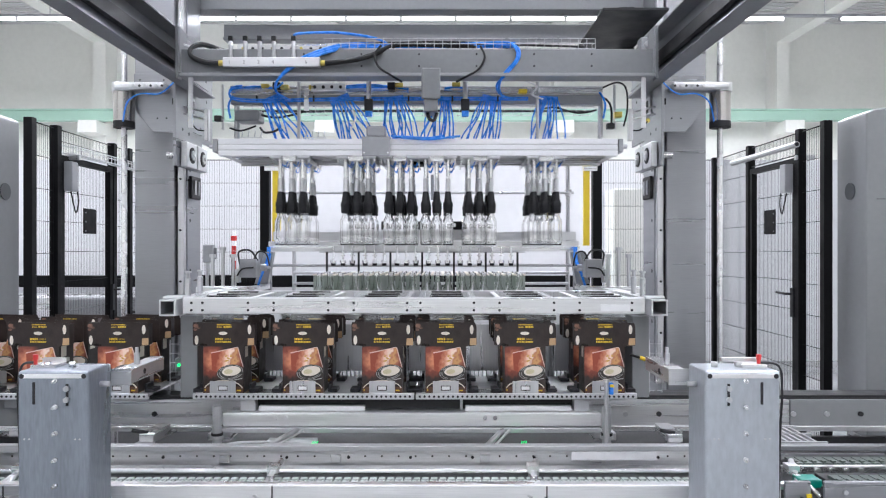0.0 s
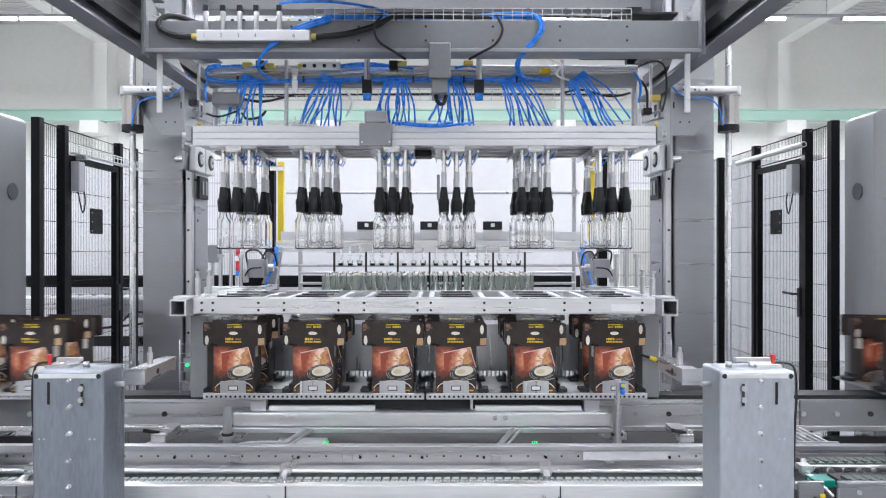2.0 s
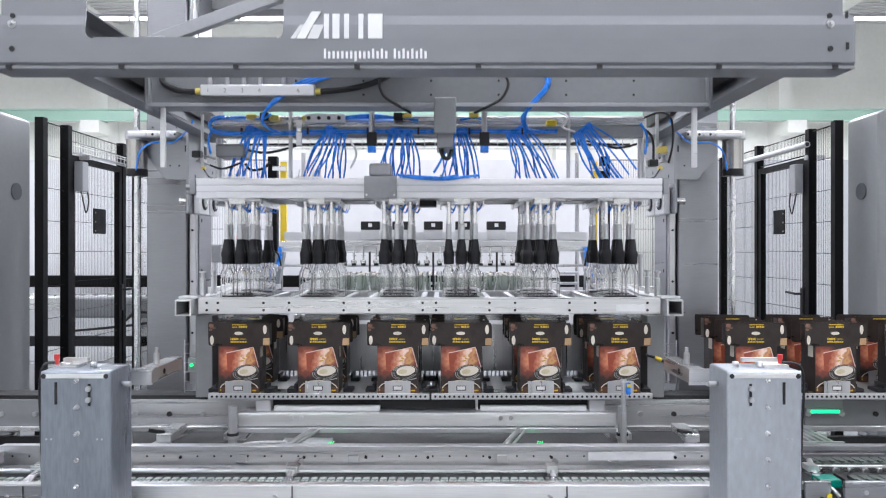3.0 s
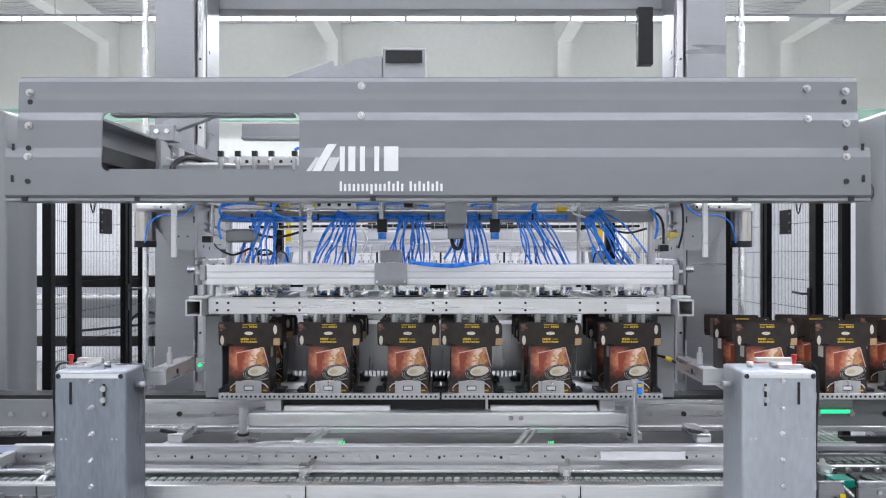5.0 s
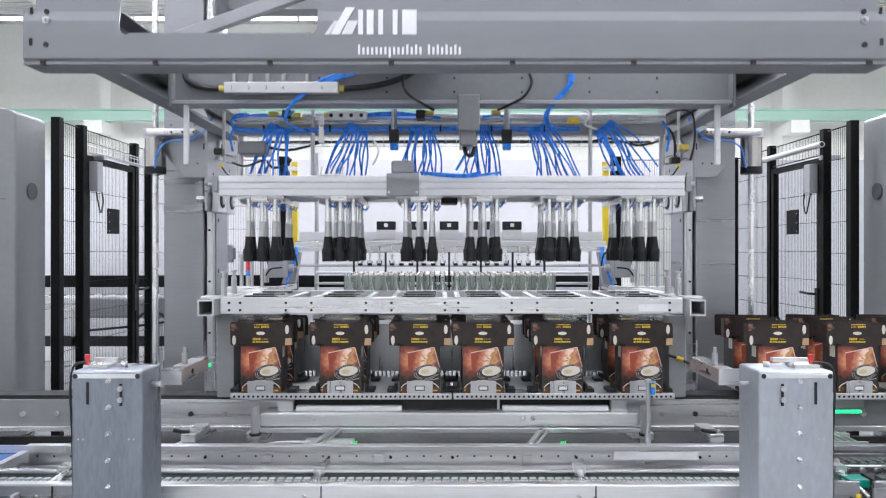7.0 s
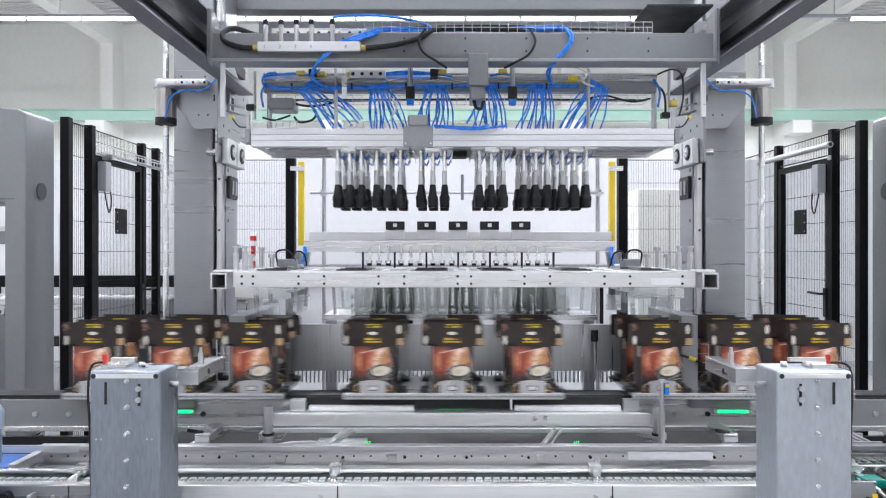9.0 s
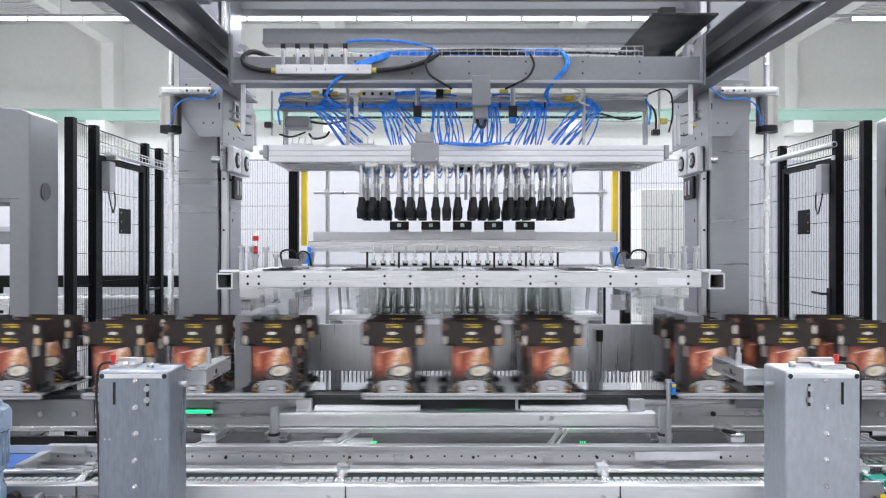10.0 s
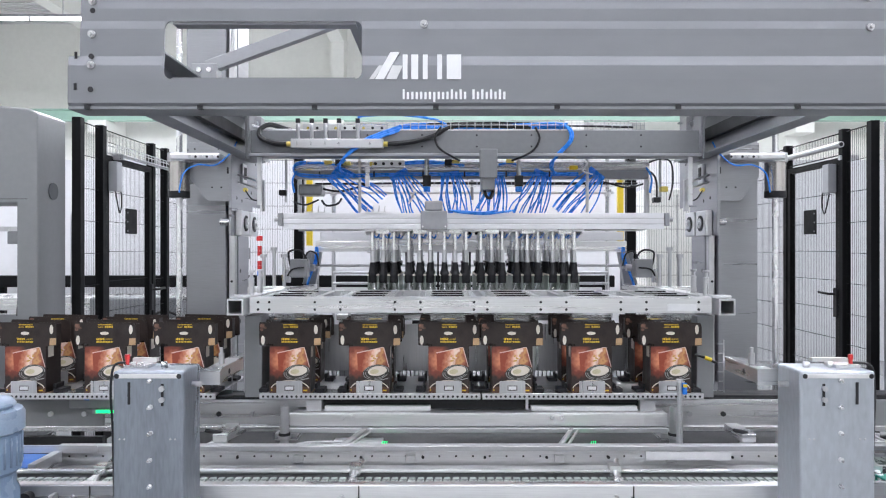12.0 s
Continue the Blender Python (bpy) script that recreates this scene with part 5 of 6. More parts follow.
for i in range(6):
    rows_ = []
    for k in range(13):
        x0 = (k - 6) * 0.0075
        x1 = x0 * 1.9 + rng.uniform(-0.03, 0.03)
        bow = rng.uniform(-0.02, 0.02)
        yb = rng.uniform(0.06, 0.13)
        rows_.append([(x0, 0.03, 0.0), (x0 * 1.1, 0.02, -0.02), ((x0 + x1) / 2 + bow, 0.03, -0.12), (x1, yb, -0.22), (x1, yb, -0.30)])
    bun = boxes("hose_bundle", [(-0.05, 0.05, 0.026, 0.034, -0.006, 0.004)], BLUE, head, "bundle of thin blue hoses")
    each_hose("hose", rows_, 0.0040, BLUE, bun)
    BUNDLES.append(bun)
ROW_Y = (0.06, 0.1195, 0.33, 0.3895)
PITCH = 0.0595
UNITS = []


def gripper_unit():
    bm = bmesh.new()
    box(bm, -0.1, 0.1, 0.04, 0.41, 1.885, 1.8945)
    box(bm, -0.1, -0.094, 0.04, 0.41, 1.865, 1.885)
    box(bm, 0.094, 0.1, 0.04, 0.41, 1.865, 1.885)
    box(bm, -0.035, 0.035, 0.01, 0.04, 1.87, 1.904)
    u = part("gripper_unit", bm, STEEL, head)
    for sx in (-1, 1):
        x0, x1 = sorted((sx * 0.04, sx * 0.105))
        boxes("unit_plate", [(x0, x1, 0.005, 0.039, 1.886, 1.8945)], WHITE, u, "pale front plate", 0.001)
    for r in ROW_Y:
        for k in (-1, 0, 1):
            bm = bmesh.new()
            cyl(bm, (k * PITCH, r, 1.783), (k * PITCH, r, 1.885), 0.0098, 14)
            cyl(bm, (k * PITCH, r, 1.872), (k * PITCH, r, 1.884), 0.014, 12)
            part("rod", bm, CHROME, u)
            bm = bmesh.new()
            cyl(bm, (k * PITCH, r, 1.705), (k * PITCH, r, 1.7825), 0.0122, 14)
            part("sleeve", bm, STEEL_V, u, "steel rod sleeve")
            bm = bmesh.new()
            lathe(bm, [(0.0123, 1.713), (0.0146, 1.712), (0.0150, 1.706), (0.0200, 1.665), (0.0205, 1.661), (0.0255, 1.654), (0.0262, 1.636), (0.0235, 1.629), (0.0245, 1.62), (0.0236, 1.602), (0.0225, 1.599)], k * PITCH, r, 14)
            part("tulip", bm, BLACK, u, "black rubber gripping tulip")
    each_hose("tube", [[(k * PITCH, r + 0.01, 1.87), (k * PITCH + 0.02, r + 0.03, 1.85), (k * PITCH + 0.035, r + 0.02, 1.875)] for r in ROW_Y for k in (-1, 0, 1)], 0.0025, BLUE, u, "thin blue hoses")
    return u


for i in range(6):
    UNITS.append(gripper_unit())

# ---- bottles ----
BOTTLE_H = 0.225


def bottle(x, y, z):
    bm = bmesh.new()
    out = [(0.0, 0.0), (0.021, 0.0), (0.024, 0.0004), (0.0285, 0.006), (0.0285, 0.010), (0.0285, 0.122), (0.0280, 0.129), (0.0265, 0.135), (0.0230, 0.142), (0.0190, 0.148), (0.0168, 0.155), (0.0154, 0.166), (0.0144, 0.186), (0.0136, 0.205), (0.0132, 0.215), (0.0145, 0.217), (0.0145, 0.225)]
    inn = [(0.0108, 0.225), (0.0116, 0.205), (0.0124, 0.186), (0.0134, 0.166), (0.0148, 0.155), (0.0170, 0.147), (0.0212, 0.141), (0.0248, 0.134), (0.0265, 0.128), (0.0271, 0.121), (0.0271, 0.014), (0.0268, 0.009), (0.0245, 0.006), (0.020, 0.0045), (0.0, 0.004)]
    lathe(bm, [(max(r, 0.0004), zz) for r, zz in out + inn], 0, 0, 24)
    return bm


bm = bottle(0, 0, 0)
first_bottle = tagged(part("bottle", bm, GLASS), "empty clear glass bottle with a long neck", "bottle", "bottles held by the gripper")
HELD = []
BOTTLE_Z = 1.428
for u in range(6):
    for r in ROW_Y:
        for k in (-1, 0, 1):
            ob = first_bottle if not HELD else copy_thing(first_bottle, pose(0, 0, 0))
            HELD.append((ob, u, r, k))
for g in range(6):
    for r in ROW_Y:
        for k in (-1, 0, 1):
            ob = copy_thing(first_bottle, pose((g - 2.5) * 0.2 + k * PITCH, 3.97 + r, 1.031))
            tagged(ob, "empty clear glass bottle waiting on the infeed table", "bottle", "bottles on the infeed table")

# ---- infeed ----
infeed = thing("infeed_table", "stainless infeed table with stop beam and sensors", "table")
boxes("table_top", [(-0.75, 0.75, 3.95, 4.5, 1.0, 1.03)], STEEL, infeed)
for x in (-0.72, 0.72):
    boxes("table_leg", [(x - 0.03, x + 0.03, 4.04, 4.1, 0, 1.0)], STEEL_V, infeed)
boxes("stop_beam", [(-0.98, 1.0, 4.6, 4.68, 1.375, 1.44)], STEEL, infeed, "", 0.003)
boxes("stop_beam", [(-0.95, 0.98, 4.605, 4.68, 1.445, 1.50)], ALU, infeed, "", 0.003)
for k in range(5):
    x = -0.4 + k * 0.2
    sb = boxes("sensor_plate", [(x - 0.06, x + 0.06, 4.588, 4.599, 1.45, 1.512)], ALU, infeed, "", 0.002)
    boxes("sensor", [(x - 0.06, x + 0.06, 4.58, 4.64, 1.513, 1.565)], CABLE, infeed, "black optical sensor", 0.003)
    boxes("sensor_eye", [(x - 0.012, x + 0.012, 4.576, 4.5795, 1.53, 1.552)], WHITE, infeed)
for k in range(18):
    x = (k // 3 - 2.5) * 0.2 + (k % 3 - 1) * 0.0595
    pb = bmesh.new()
    cyl(pb, (x, 4.56, 1.32), (x, 4.56, 1.41), 0.006, 8)
    cyl(pb, (x, 4.56, 1.30), (x, 4.56, 1.318), 0.019, 10)
    cyl(pb, (x, 4.56, 1.345), (x, 4.56, 1.352), 0.014, 8)
    part("stop_pin", pb, CHROME, infeed, "chromed stop pin")
    rods("pin_cap", [((x, 4.56, 1.285), (x, 4.56, 1.30), 0.015)], BLACK, infeed, "", 10)
for k in range(7):
    x = (k - 3) * 0.2
    boxes("divider_post", [(x - 0.006, x + 0.006, 4.545, 4.565, 1.03, 1.37)], BLACK, infeed)
    boxes("divider", [(x - 0.003, x + 0.003, 3.98, 4.5, 1.03, 1.13)], STEEL, infeed)
LANE = frosted("grey_green_lane_plastic", (0.62, 0.70, 0.63), 0.45)
lane_me = cap_me = None
for k in range(18):
    x = (k // 3 - 2.5) * 0.2 + (k % 3 - 1) * 0.0595
    for sx in (-1, 1):
        if lane_me is None:
            ob = boxes("lane_plate", [(-0.001, 0.001, 4.0, 4.5, 1.0305, 1.242)], LANE, infeed, "frosted grey-green lane plate")
            cap = boxes("lane_cap", [(-0.0035, 0.0035, 4.0, 4.5, 1.2425, 1.250)], CREAM, infeed, "cream edge strip")
            lane_me, cap_me = ob.data, cap.data
        else:
            ob, cap = new("lane_plate", lane_me), new("lane_cap", cap_me)
            ob.parent = cap.parent = infeed
        ob.location.x = cap.location.x = x + sx * 0.0255
rods("pin_bar", [((-0.65, 4.575, 1.37), (0.65, 4.575, 1.37), 0.005)], STEEL_V, infeed)
rods("lower_bar", [((-1.1, 4.57, 1.285), (1.1, 4.57, 1.285), 0.008)], STEEL_V, infeed)
for s in (-1, 1):
    boxes("side_arm", [(s * 0.99 - 0.025, s * 0.99 + 0.025, 4.2, 4.6, 1.14, 1.17)], STEEL, infeed)
    boxes("side_plate", [(s * 1.0 - 0.04, s * 1.0 + 0.04, 4.585, 4.62, 1.10, 1.37)], GREY, infeed, "", 0.004)
    boxes("side_base", [(min(s * 1.0, s * 1.3), max(s * 1.0, s * 1.3), 4.18, 4.30, 1.10, 1.17)], STEEL, infeed, "", 0.004)
    boxes("valve_box", [(s * 1.03 - 0.05, s * 1.03 + 0.05, 4.30, 4.40, 1.22, 1.33)], GREY_L, infeed, "", 0.005)
    for dx, h in ((1.10, 1.36), (1.16, 1.40), (1.22, 1.36)):
        rods("locating_pin", [((s * dx, 4.24, 1.17), (s * dx, 4.24, h), 0.011), ((s * dx, 4.24, h - 0.02), (s * dx, 4.24, h), 0.019)], STEEL_V, infeed, "upright locating pin")
    each_hose("blue_hose", [[(s * 0.96, 4.55, 1.40), (s * 0.95, 4.5, 1.33), (s * 0.98, 4.45, 1.24), (s * 1.0, 4.4, 1.15)], [(s * 0.97, 4.55, 1.40), (s * 0.965, 4.5, 1.32), (s * 0.99, 4.45, 1.22), (s * 1.01, 4.4, 1.12)]], 0.007, BLUE, infeed)
    lean = bmesh.new()
    aa = [lean.verts.new((s * x, 4.52, z)) for x, z in ((0.93, 1.372), (0.985, 1.372), (1.05, 1.171), (0.965, 1.171))]
    bb = [lean.verts.new((s * x, 4.58, z)) for x, z in ((0.93, 1.372), (0.985, 1.372), (1.05, 1.171), (0.965, 1.171))]
    lean.faces.new(aa)
    lean.faces.new(bb[::-1])
    for i in range(4):
        lean.faces.new((aa[i], bb[i], bb[(i + 1) % 4], aa[(i + 1) % 4]))
    part("leaning_support", lean, GREY_L, infeed, "leaning grey support plate", 0.003)
    boxes("box_lug", [(s * 1.095 - 0.014, s * 1.095 + 0.014, 4.30, 4.34, 1.19, 1.27)], STEEL_V, infeed, "", 0.003)
    boxes("brass_block", [(s * 1.115 - 0.01, s * 1.115 + 0.01, 4.29, 4.31, 1.20, 1.235)], BRASS, infeed, "", 0.002)
    rods("side_bar", [((s * 0.93, 4.44, 1.275), (s * 1.12, 4.44, 1.275), 0.008)], STEEL_V, infeed)
    rods("ring_clamp", [((s * 0.955, 4.44, 1.275), (s * 0.985, 4.44, 1.275), 0.022)], STEEL_V, infeed)
    each_hose("cable", [[(s * 1.00, 4.33, 1.33), (s * 0.97, 4.32, 1.375), (s * 0.93, 4.34, 1.36), (s * 0.925, 4.40, 1.29)], [(s * 1.10, 4.31, 1.22), (s * 1.06, 4.28, 1.27), (s * 0.99, 4.28, 1.28)]], 0.005, CABLE, infeed)
    each_hose("cable", [[(s * 1.08, 4.33, 1.28), (s * 1.09, 4.32, 1.37), (s * 1.02, 4.32, 1.38), (s * 0.98, 4.33, 1.32)]], 0.006, CABLE, infeed)
    boxes("support_leg", [(s * 1.2 - 0.04, s * 1.2 + 0.04, 4.2, 4.28, 0, 1.10)], STEEL_V, infeed)
    boxes("lug", [(s * 1.0 - 0.04, s * 1.0 + 0.04, 4.62, 4.68, 1.0, 1.10)], STEEL, infeed)

# tube frame in the rear opening
tube = thing("tube_frame", "slim steel tube frame behind the infeed", "frame")
for x in (-1.0, 1.08):
    rods("upright", [((x, 5.5, 0), (x, 5.5, 2.12), 0.016)], STEEL_V, tube)
    rods("clamp", [((x, 5.48, 1.79), (x, 5.48, 1.84), 0.026)], STEEL, tube)
rods("crossbar", [((-1.1, 5.47, 1.816), (1.12, 5.47, 1.816), 0.011)], STEEL_V, tube)
rods("stub", [((0.05, 5.45, 1.76), (0.05, 5.45, 1.95), 0.012)], GREY, tube)
rods("crossbar", [((-1.0, 5.47, 1.21), (1.08, 5.47, 1.21), 0.011)], STEEL_V, tube)
rods("crossbar", [((-1.0, 5.47, 1.13), (1.08, 5.47, 1.13), 0.011)], STEEL_V, tube)

# ---- guide frame with funnels ----
guide = thing("guide_frame", "aluminium guide frame with clear plastic funnels", "guide frame")
boxes("front_bar", [(-1.04, 1.04, 3.25, 3.262, 1.098, 1.168)], STEEL, guide, "", 0.003)
boxes("front_bar_back", [(-1.04, 1.04, 3.262, 3.30, 1.155, 1.1715)], ALU, guide, "", 0.002)
boxes("rear_bar", [(-1.04, 1.04, 3.76, 3.80, 1.095, 1.172)], ALU, guide, "", 0.003)
UNIT_X = (-0.865, -0.507, -0.148, 0.148, 0.507, 0.865)
for x in (-1.0, -0.95, -0.745, -0.63, -0.385, -0.27, -0.03, 0.03, 0.27, 0.385, 0.63, 0.745, 0.98):
    boxes("cross_bar", [(x - 0.012, x + 0.012, 3.30, 3.76, 1.15, 1.168)], ALU, guide, "", 0.002)
    for z in (1.115, 1.148):
        rods("screw", [((x, 3.25, z), (x, 3.246, z), 0.006)], DARK, guide, "", 8)
for ux in UNIT_X:
    for sx in (-1, 1):
        boxes("clear_tab", [(ux + sx * 0.095 - 0.03, ux + sx * 0.095 + 0.03, 3.268, 3.2705, 1.172, 1.196)], PLASTIC, guide, "clear plastic tab")
boxes("label_plate", [(0.84, 0.97, 3.2465, 3.2495, 1.11, 1.14)], WHITE, guide, "small white label plate")
for ux in UNIT_X:
    for y0 in (3.275, 3.425, 3.60):
        boxes("pad", [(ux - 0.075, ux + 0.075, y0, y0 + 0.018, 1.1725, 1.179)], CABLE, guide, "black plastic lead-in pad")
    for yc in (3.33, 3.60):
        for sy in (-1, 1):
            fb = bmesh.new()
            vs = []
            for k in range(7):
                u = k / 6
                z = 1.15 - 0.20 * u
                yy = yc + sy * (0.050 - 0.010 * u + 0.004 * math.sin(u * 3.1))
                w = 0.085 - 0.012 * u
                vs.append([fb.verts.new((ux + w * q / 4, yy + sy * 0.006 * (1 - (q / 4) ** 2), z)) for q in range(-4, 5)])
            for r0, r1 in zip(vs, vs[1:]):
                for q in range(8):
                    f = fb.faces.new((r0[q], r0[q + 1], r1[q + 1], r1[q]))
                    f.smooth = True
            part("funnel_flap", fb, PLASTIC, guide, "clear plastic funnel flap")
        for sx in (-1, 1):
            fb = bmesh.new()
            v = [fb.verts.new(p) for p in ((ux + sx * 0.098, yc - 0.055, 1.15), (ux + sx * 0.098, yc + 0.055, 1.15), (ux + sx * 0.085, yc + 0.045, 0.97), (ux + sx * 0.085, yc - 0.045, 0.97))]
            fb.faces.new(v)
            part("funnel_flap", fb, PLASTIC, guide, "clear plastic funnel flap")
for s in (-1, 1):
    bm = bmesh.new()
    xc, zc = s * 1.09, 1.129
    for q in range(4):
        o, t_ = 0.036, 0.007
        r = ((-o, o, o - t_, o), (-o, o, -o, -o + t_), (-o, -o + t_, -o + t_, o - t_), (o - t_, o, -o + t_, o - t_))[q]
        box(bm, xc + r[0], xc + r[1], 3.20, 4.30, zc + r[2], zc + r[3])
    part("side_tube", bm, ALU, guide, "open square aluminium tube")
    boxes("corner_plate", [(min(s * 1.04, s * 1.13), max(s * 1.04, s * 1.13), 3.25, 3.32, 1.1655, 1.178)], ALU, guide, "", 0.004)
    for x, y in ((1.075, 3.42), (1.085, 3.62)):
        pb = bmesh.new()
        lathe(pb, [(0.014, 1.166), (0.014, 1.25), (0.009, 1.255), (0.009, 1.275), (0.016, 1.278), (0.016, 1.286)], s * x, y, 12)
        part("stop_pin", pb, STEEL_V, guide, "upright steel stop pin")

# ---- shuttles with cartons ----
TRAY_W = 0.995
SHUTTLES = []
PACK_X = (0.1345, 0.4935, 0.852)
PACK_Y = (3.33, 3.60)


def shuttle():
    s = thing("shuttle", "transport shuttle with perforated front rail", "shuttle", "transport shuttles")
    boxes("plate", [(0, TRAY_W, 3.266, 3.72, 0.726, 0.7345)], STEEL, s)
    bm = bmesh.new()
    box(bm, 0, TRAY_W, 3.25, 3.264, 0.713, 0.740)
    part("front_rail", bm, ALU, s, "", 0.002)
    bm = bmesh.new()
    for k in range(46):
        x = 0.018 + k * 0.0213
        cyl(bm, (x, 3.2505, 0.7265), (x, 3.2485, 0.7265), 0.0055, 8)
    part("hole_row", bm, DARK, s, "row of round holes")
    boxes("mover", [(0.29, 0.57, 3.345, 3.376, 0.652, 0.7125)], GREY_L, s, "grey drive carriage", 0.004)
    boxes("mover_mark", [(0.36, 0.385, 3.3425, 3.3445, 0.690, 0.697)], BLUE, s, "small blue mark")
    boxes("mover_foot", [(0.31, 0.71, 3.30, 3.55, 0.7130, 0.7255)], GREY, s)
    boxes("led_strip", [(0.42, 0.55, 3.336, 3.342, 0.633, 0.645)], LED, s, "glowing green status strip")
    boxes("led_holder", [(0.40, 0.57, 3.3425, 3.36, 0.628, 0.6515)], GREY_L, s)
    for px in PACK_X:
        for y in (3.252, 3.522):
            cb = bmesh.new()
            box(cb, px - 0.058, px - 0.022, y, y + 0.004, 0.735, 0.795)
            box(cb, px + 0.022, px + 0.058, y, y + 0.004, 0.735, 0.795)
            box(cb, px - 0.022, px + 0.022, y, y + 0.004, 0.775, 0.795)
            box(cb, px - 0.022, px + 0.022, y, y + 0.004, 0.735, 0.752)
            part("carton_clip", cb, STEEL_V, s, "steel carton holding clip")
            boxes("clip_tab", [(px - 0.018, px + 0.018, y + 0.001, y + 0.003, 0.756, 0.771)], WHITE, s)
        for y in (3.30, 3.57):
            for sx in (-1, 1):
                kb = bmesh.new()
                x0, x1 = sorted((px + sx * 0.106, px + sx * 0.15))
                box(kb, x0, x1, y, y + 0.08, 0.735, 0.752)
                x0, x1 = sorted((px + sx * 0.106, px + sx * 0.118))
                box(kb, x0, x1, y, y + 0.08, 0.752, 0.775)
                part("side_clamp", kb, BLACK, s, "black plastic side clamp", 0.003)
    return s


def prints(name, shapes, mat, parent, y, label):
    """Printed shapes on the board: each a flat outline of (x, z)."""
    bm = bmesh.new()
    for pts in shapes:
        bm.faces.new([bm.verts.new((x, y, z)) for x, z in pts])
    return part(name, bm, mat, parent, label)


def oval(cx, cz, rx, rz, lean=0.0, n=18, a0=0.0, a1=2 * math.pi):
    pts = []
    for i in range(n):
        a = a0 + (a1 - a0) * i / n
        u, v = rx * math.cos(a), rz * math.sin(a)
        pts.append((cx + u * math.cos(lean) - v * math.sin(lean), cz + u * math.sin(lean) + v * math.cos(lean)))
    return pts


def bar(x0, x1, z0, z1):
    return [(x0, z0), (x1, z0), (x1, z1), (x0, z1)]


def picture_mat():
    """Amber drink in a glass, streaked from light to dark red-brown."""
    m = material("amber_drink_print", (0.45, 0.15, 0.06), 0.4)
    n, l = m.node_tree.nodes, m.node_tree.links
    tc = n.new("ShaderNodeTexCoord")
    mp = n.new("ShaderNodeMapping")
    mp.inputs["Rotation"].default_value = (0, radians(-14), 0)
    l.new(tc.outputs["Object"], mp.inputs["Vector"])
    sep = n.new("ShaderNodeSeparateXYZ")
    l.new(mp.outputs[0], sep.inputs[0])
    noise_ = n.new("ShaderNodeTexNoise")
    noise_.inputs["Scale"].default_value, noise_.inputs["Detail"].default_value = 45, 4
    l.new(tc.outputs["Object"], noise_.inputs["Vector"])
    add = n.new("ShaderNodeMath")
    add.operation = "MULTIPLY_ADD"
    add.inputs[1].default_value = 0.06
    l.new(noise_.outputs["Fac"], add.inputs[0])
    l.new(sep.outputs["X"], add.inputs[2])
    mr = n.new("ShaderNodeMapRange")
    mr.inputs["From Min"].default_value, mr.inputs["From Max"].default_value = -0.035, 0.118
    l.new(add.outputs[0], mr.inputs["Value"])
    ramp = n.new("ShaderNodeValToRGB")
    e = ramp.color_ramp.elements
    e[0].position, e[0].color = 0.0, (0.30, 0.06, 0.03, 1)
    e[1].position, e[1].color = 1.0, (0.16, 0.05, 0.02, 1)
    for p, c in ((0.14, (0.55, 0.20, 0.11, 1)), (0.25, (0.80, 0.50, 0.38, 1)), (0.33, (0.88, 0.72, 0.62, 1)), (0.42, (0.50, 0.20, 0.10, 1)), (0.52, (0.62, 0.33, 0.13, 1)), (0.60, (0.36, 0.12, 0.06, 1)), (0.72, (0.22, 0.06, 0.035, 1)), (0.88, (0.08, 0.025, 0.018, 1))):
        el = e.new(p)
        el.color = c
    l.new(mr.outputs[0], ramp.inputs[0])
    l.new(ramp.outputs[0], n["Principled BSDF"].inputs["Base Color"])
    return m


DRINK = picture_mat()


def glow_mat():
    """Orange-red print fading out into the dark board."""
    m = material("orange_red_print", (0.3, 0.08, 0.04), 0.4)
    n, l = m.node_tree.nodes, m.node_tree.links
    tc = n.new("ShaderNodeTexCoord")
    mp = n.new("ShaderNodeMapping")
    mp.inputs["Location"].default_value = (0.052 * 13, 0, -0.148 * 11)
    mp.inputs["Scale"].default_value = (13, 0, 11)
    l.new(tc.outputs["Object"], mp.inputs["Vector"])
    noise_ = n.new("ShaderNodeTexNoise")
    noise_.inputs["Scale"].default_value, noise_.inputs["Detail"].default_value = 70, 4
    l.new(tc.outputs["Object"], noise_.inputs["Vector"])
    g = n.new("ShaderNodeTexGradient")
    g.gradient_type = "SPHERICAL"
    l.new(mp.outputs[0], g.inputs[0])
    mul = n.new("ShaderNodeMath")
    mul.operation, mul.inputs[1].default_value = "MULTIPLY_ADD", 0.5
    sub = n.new("ShaderNodeMath")
    sub.operation, sub.inputs[1].default_value = "SUBTRACT", 0.25
    l.new(noise_.outputs["Fac"], mul.inputs[0])
    l.new(g.outputs["Fac"], mul.inputs[2])
    l.new(mul.outputs[0], sub.inputs[0])
    ramp = n.new("ShaderNodeValToRGB")
    e = ramp.color_ramp.elements
    e[0].position, e[0].color = 0.05, (0.026, 0.018, 0.016, 1)
    e[1].position, e[1].color = 0.85, (0.62, 0.24, 0.13, 1)
    el = e.new(0.4)
    el.color = (0.20, 0.045, 0.028, 1)
    l.new(sub.outputs[0], ramp.inputs[0])
    l.new(ramp.outputs[0], n["Principled BSDF"].inputs["Base Color"])
    return m


GLOW = glow_mat()
SPLASH = material("mottled_brown_print", (0.16, 0.08, 0.055), 0.45, 0, 1.0, 40)
PINKPRINT = material("pale_pink_print", (0.70, 0.50, 0.45), 0.45, 0, 0.2, 30)
SILVERPRINT = material("silver_print", (0.36, 0.36, 0.35), 0.35, 0.2, 0.3, 40)
GREYPRINT = material("grey_green_print", (0.035, 0.032, 0.028), 0.4, 0, 0.6, 40)


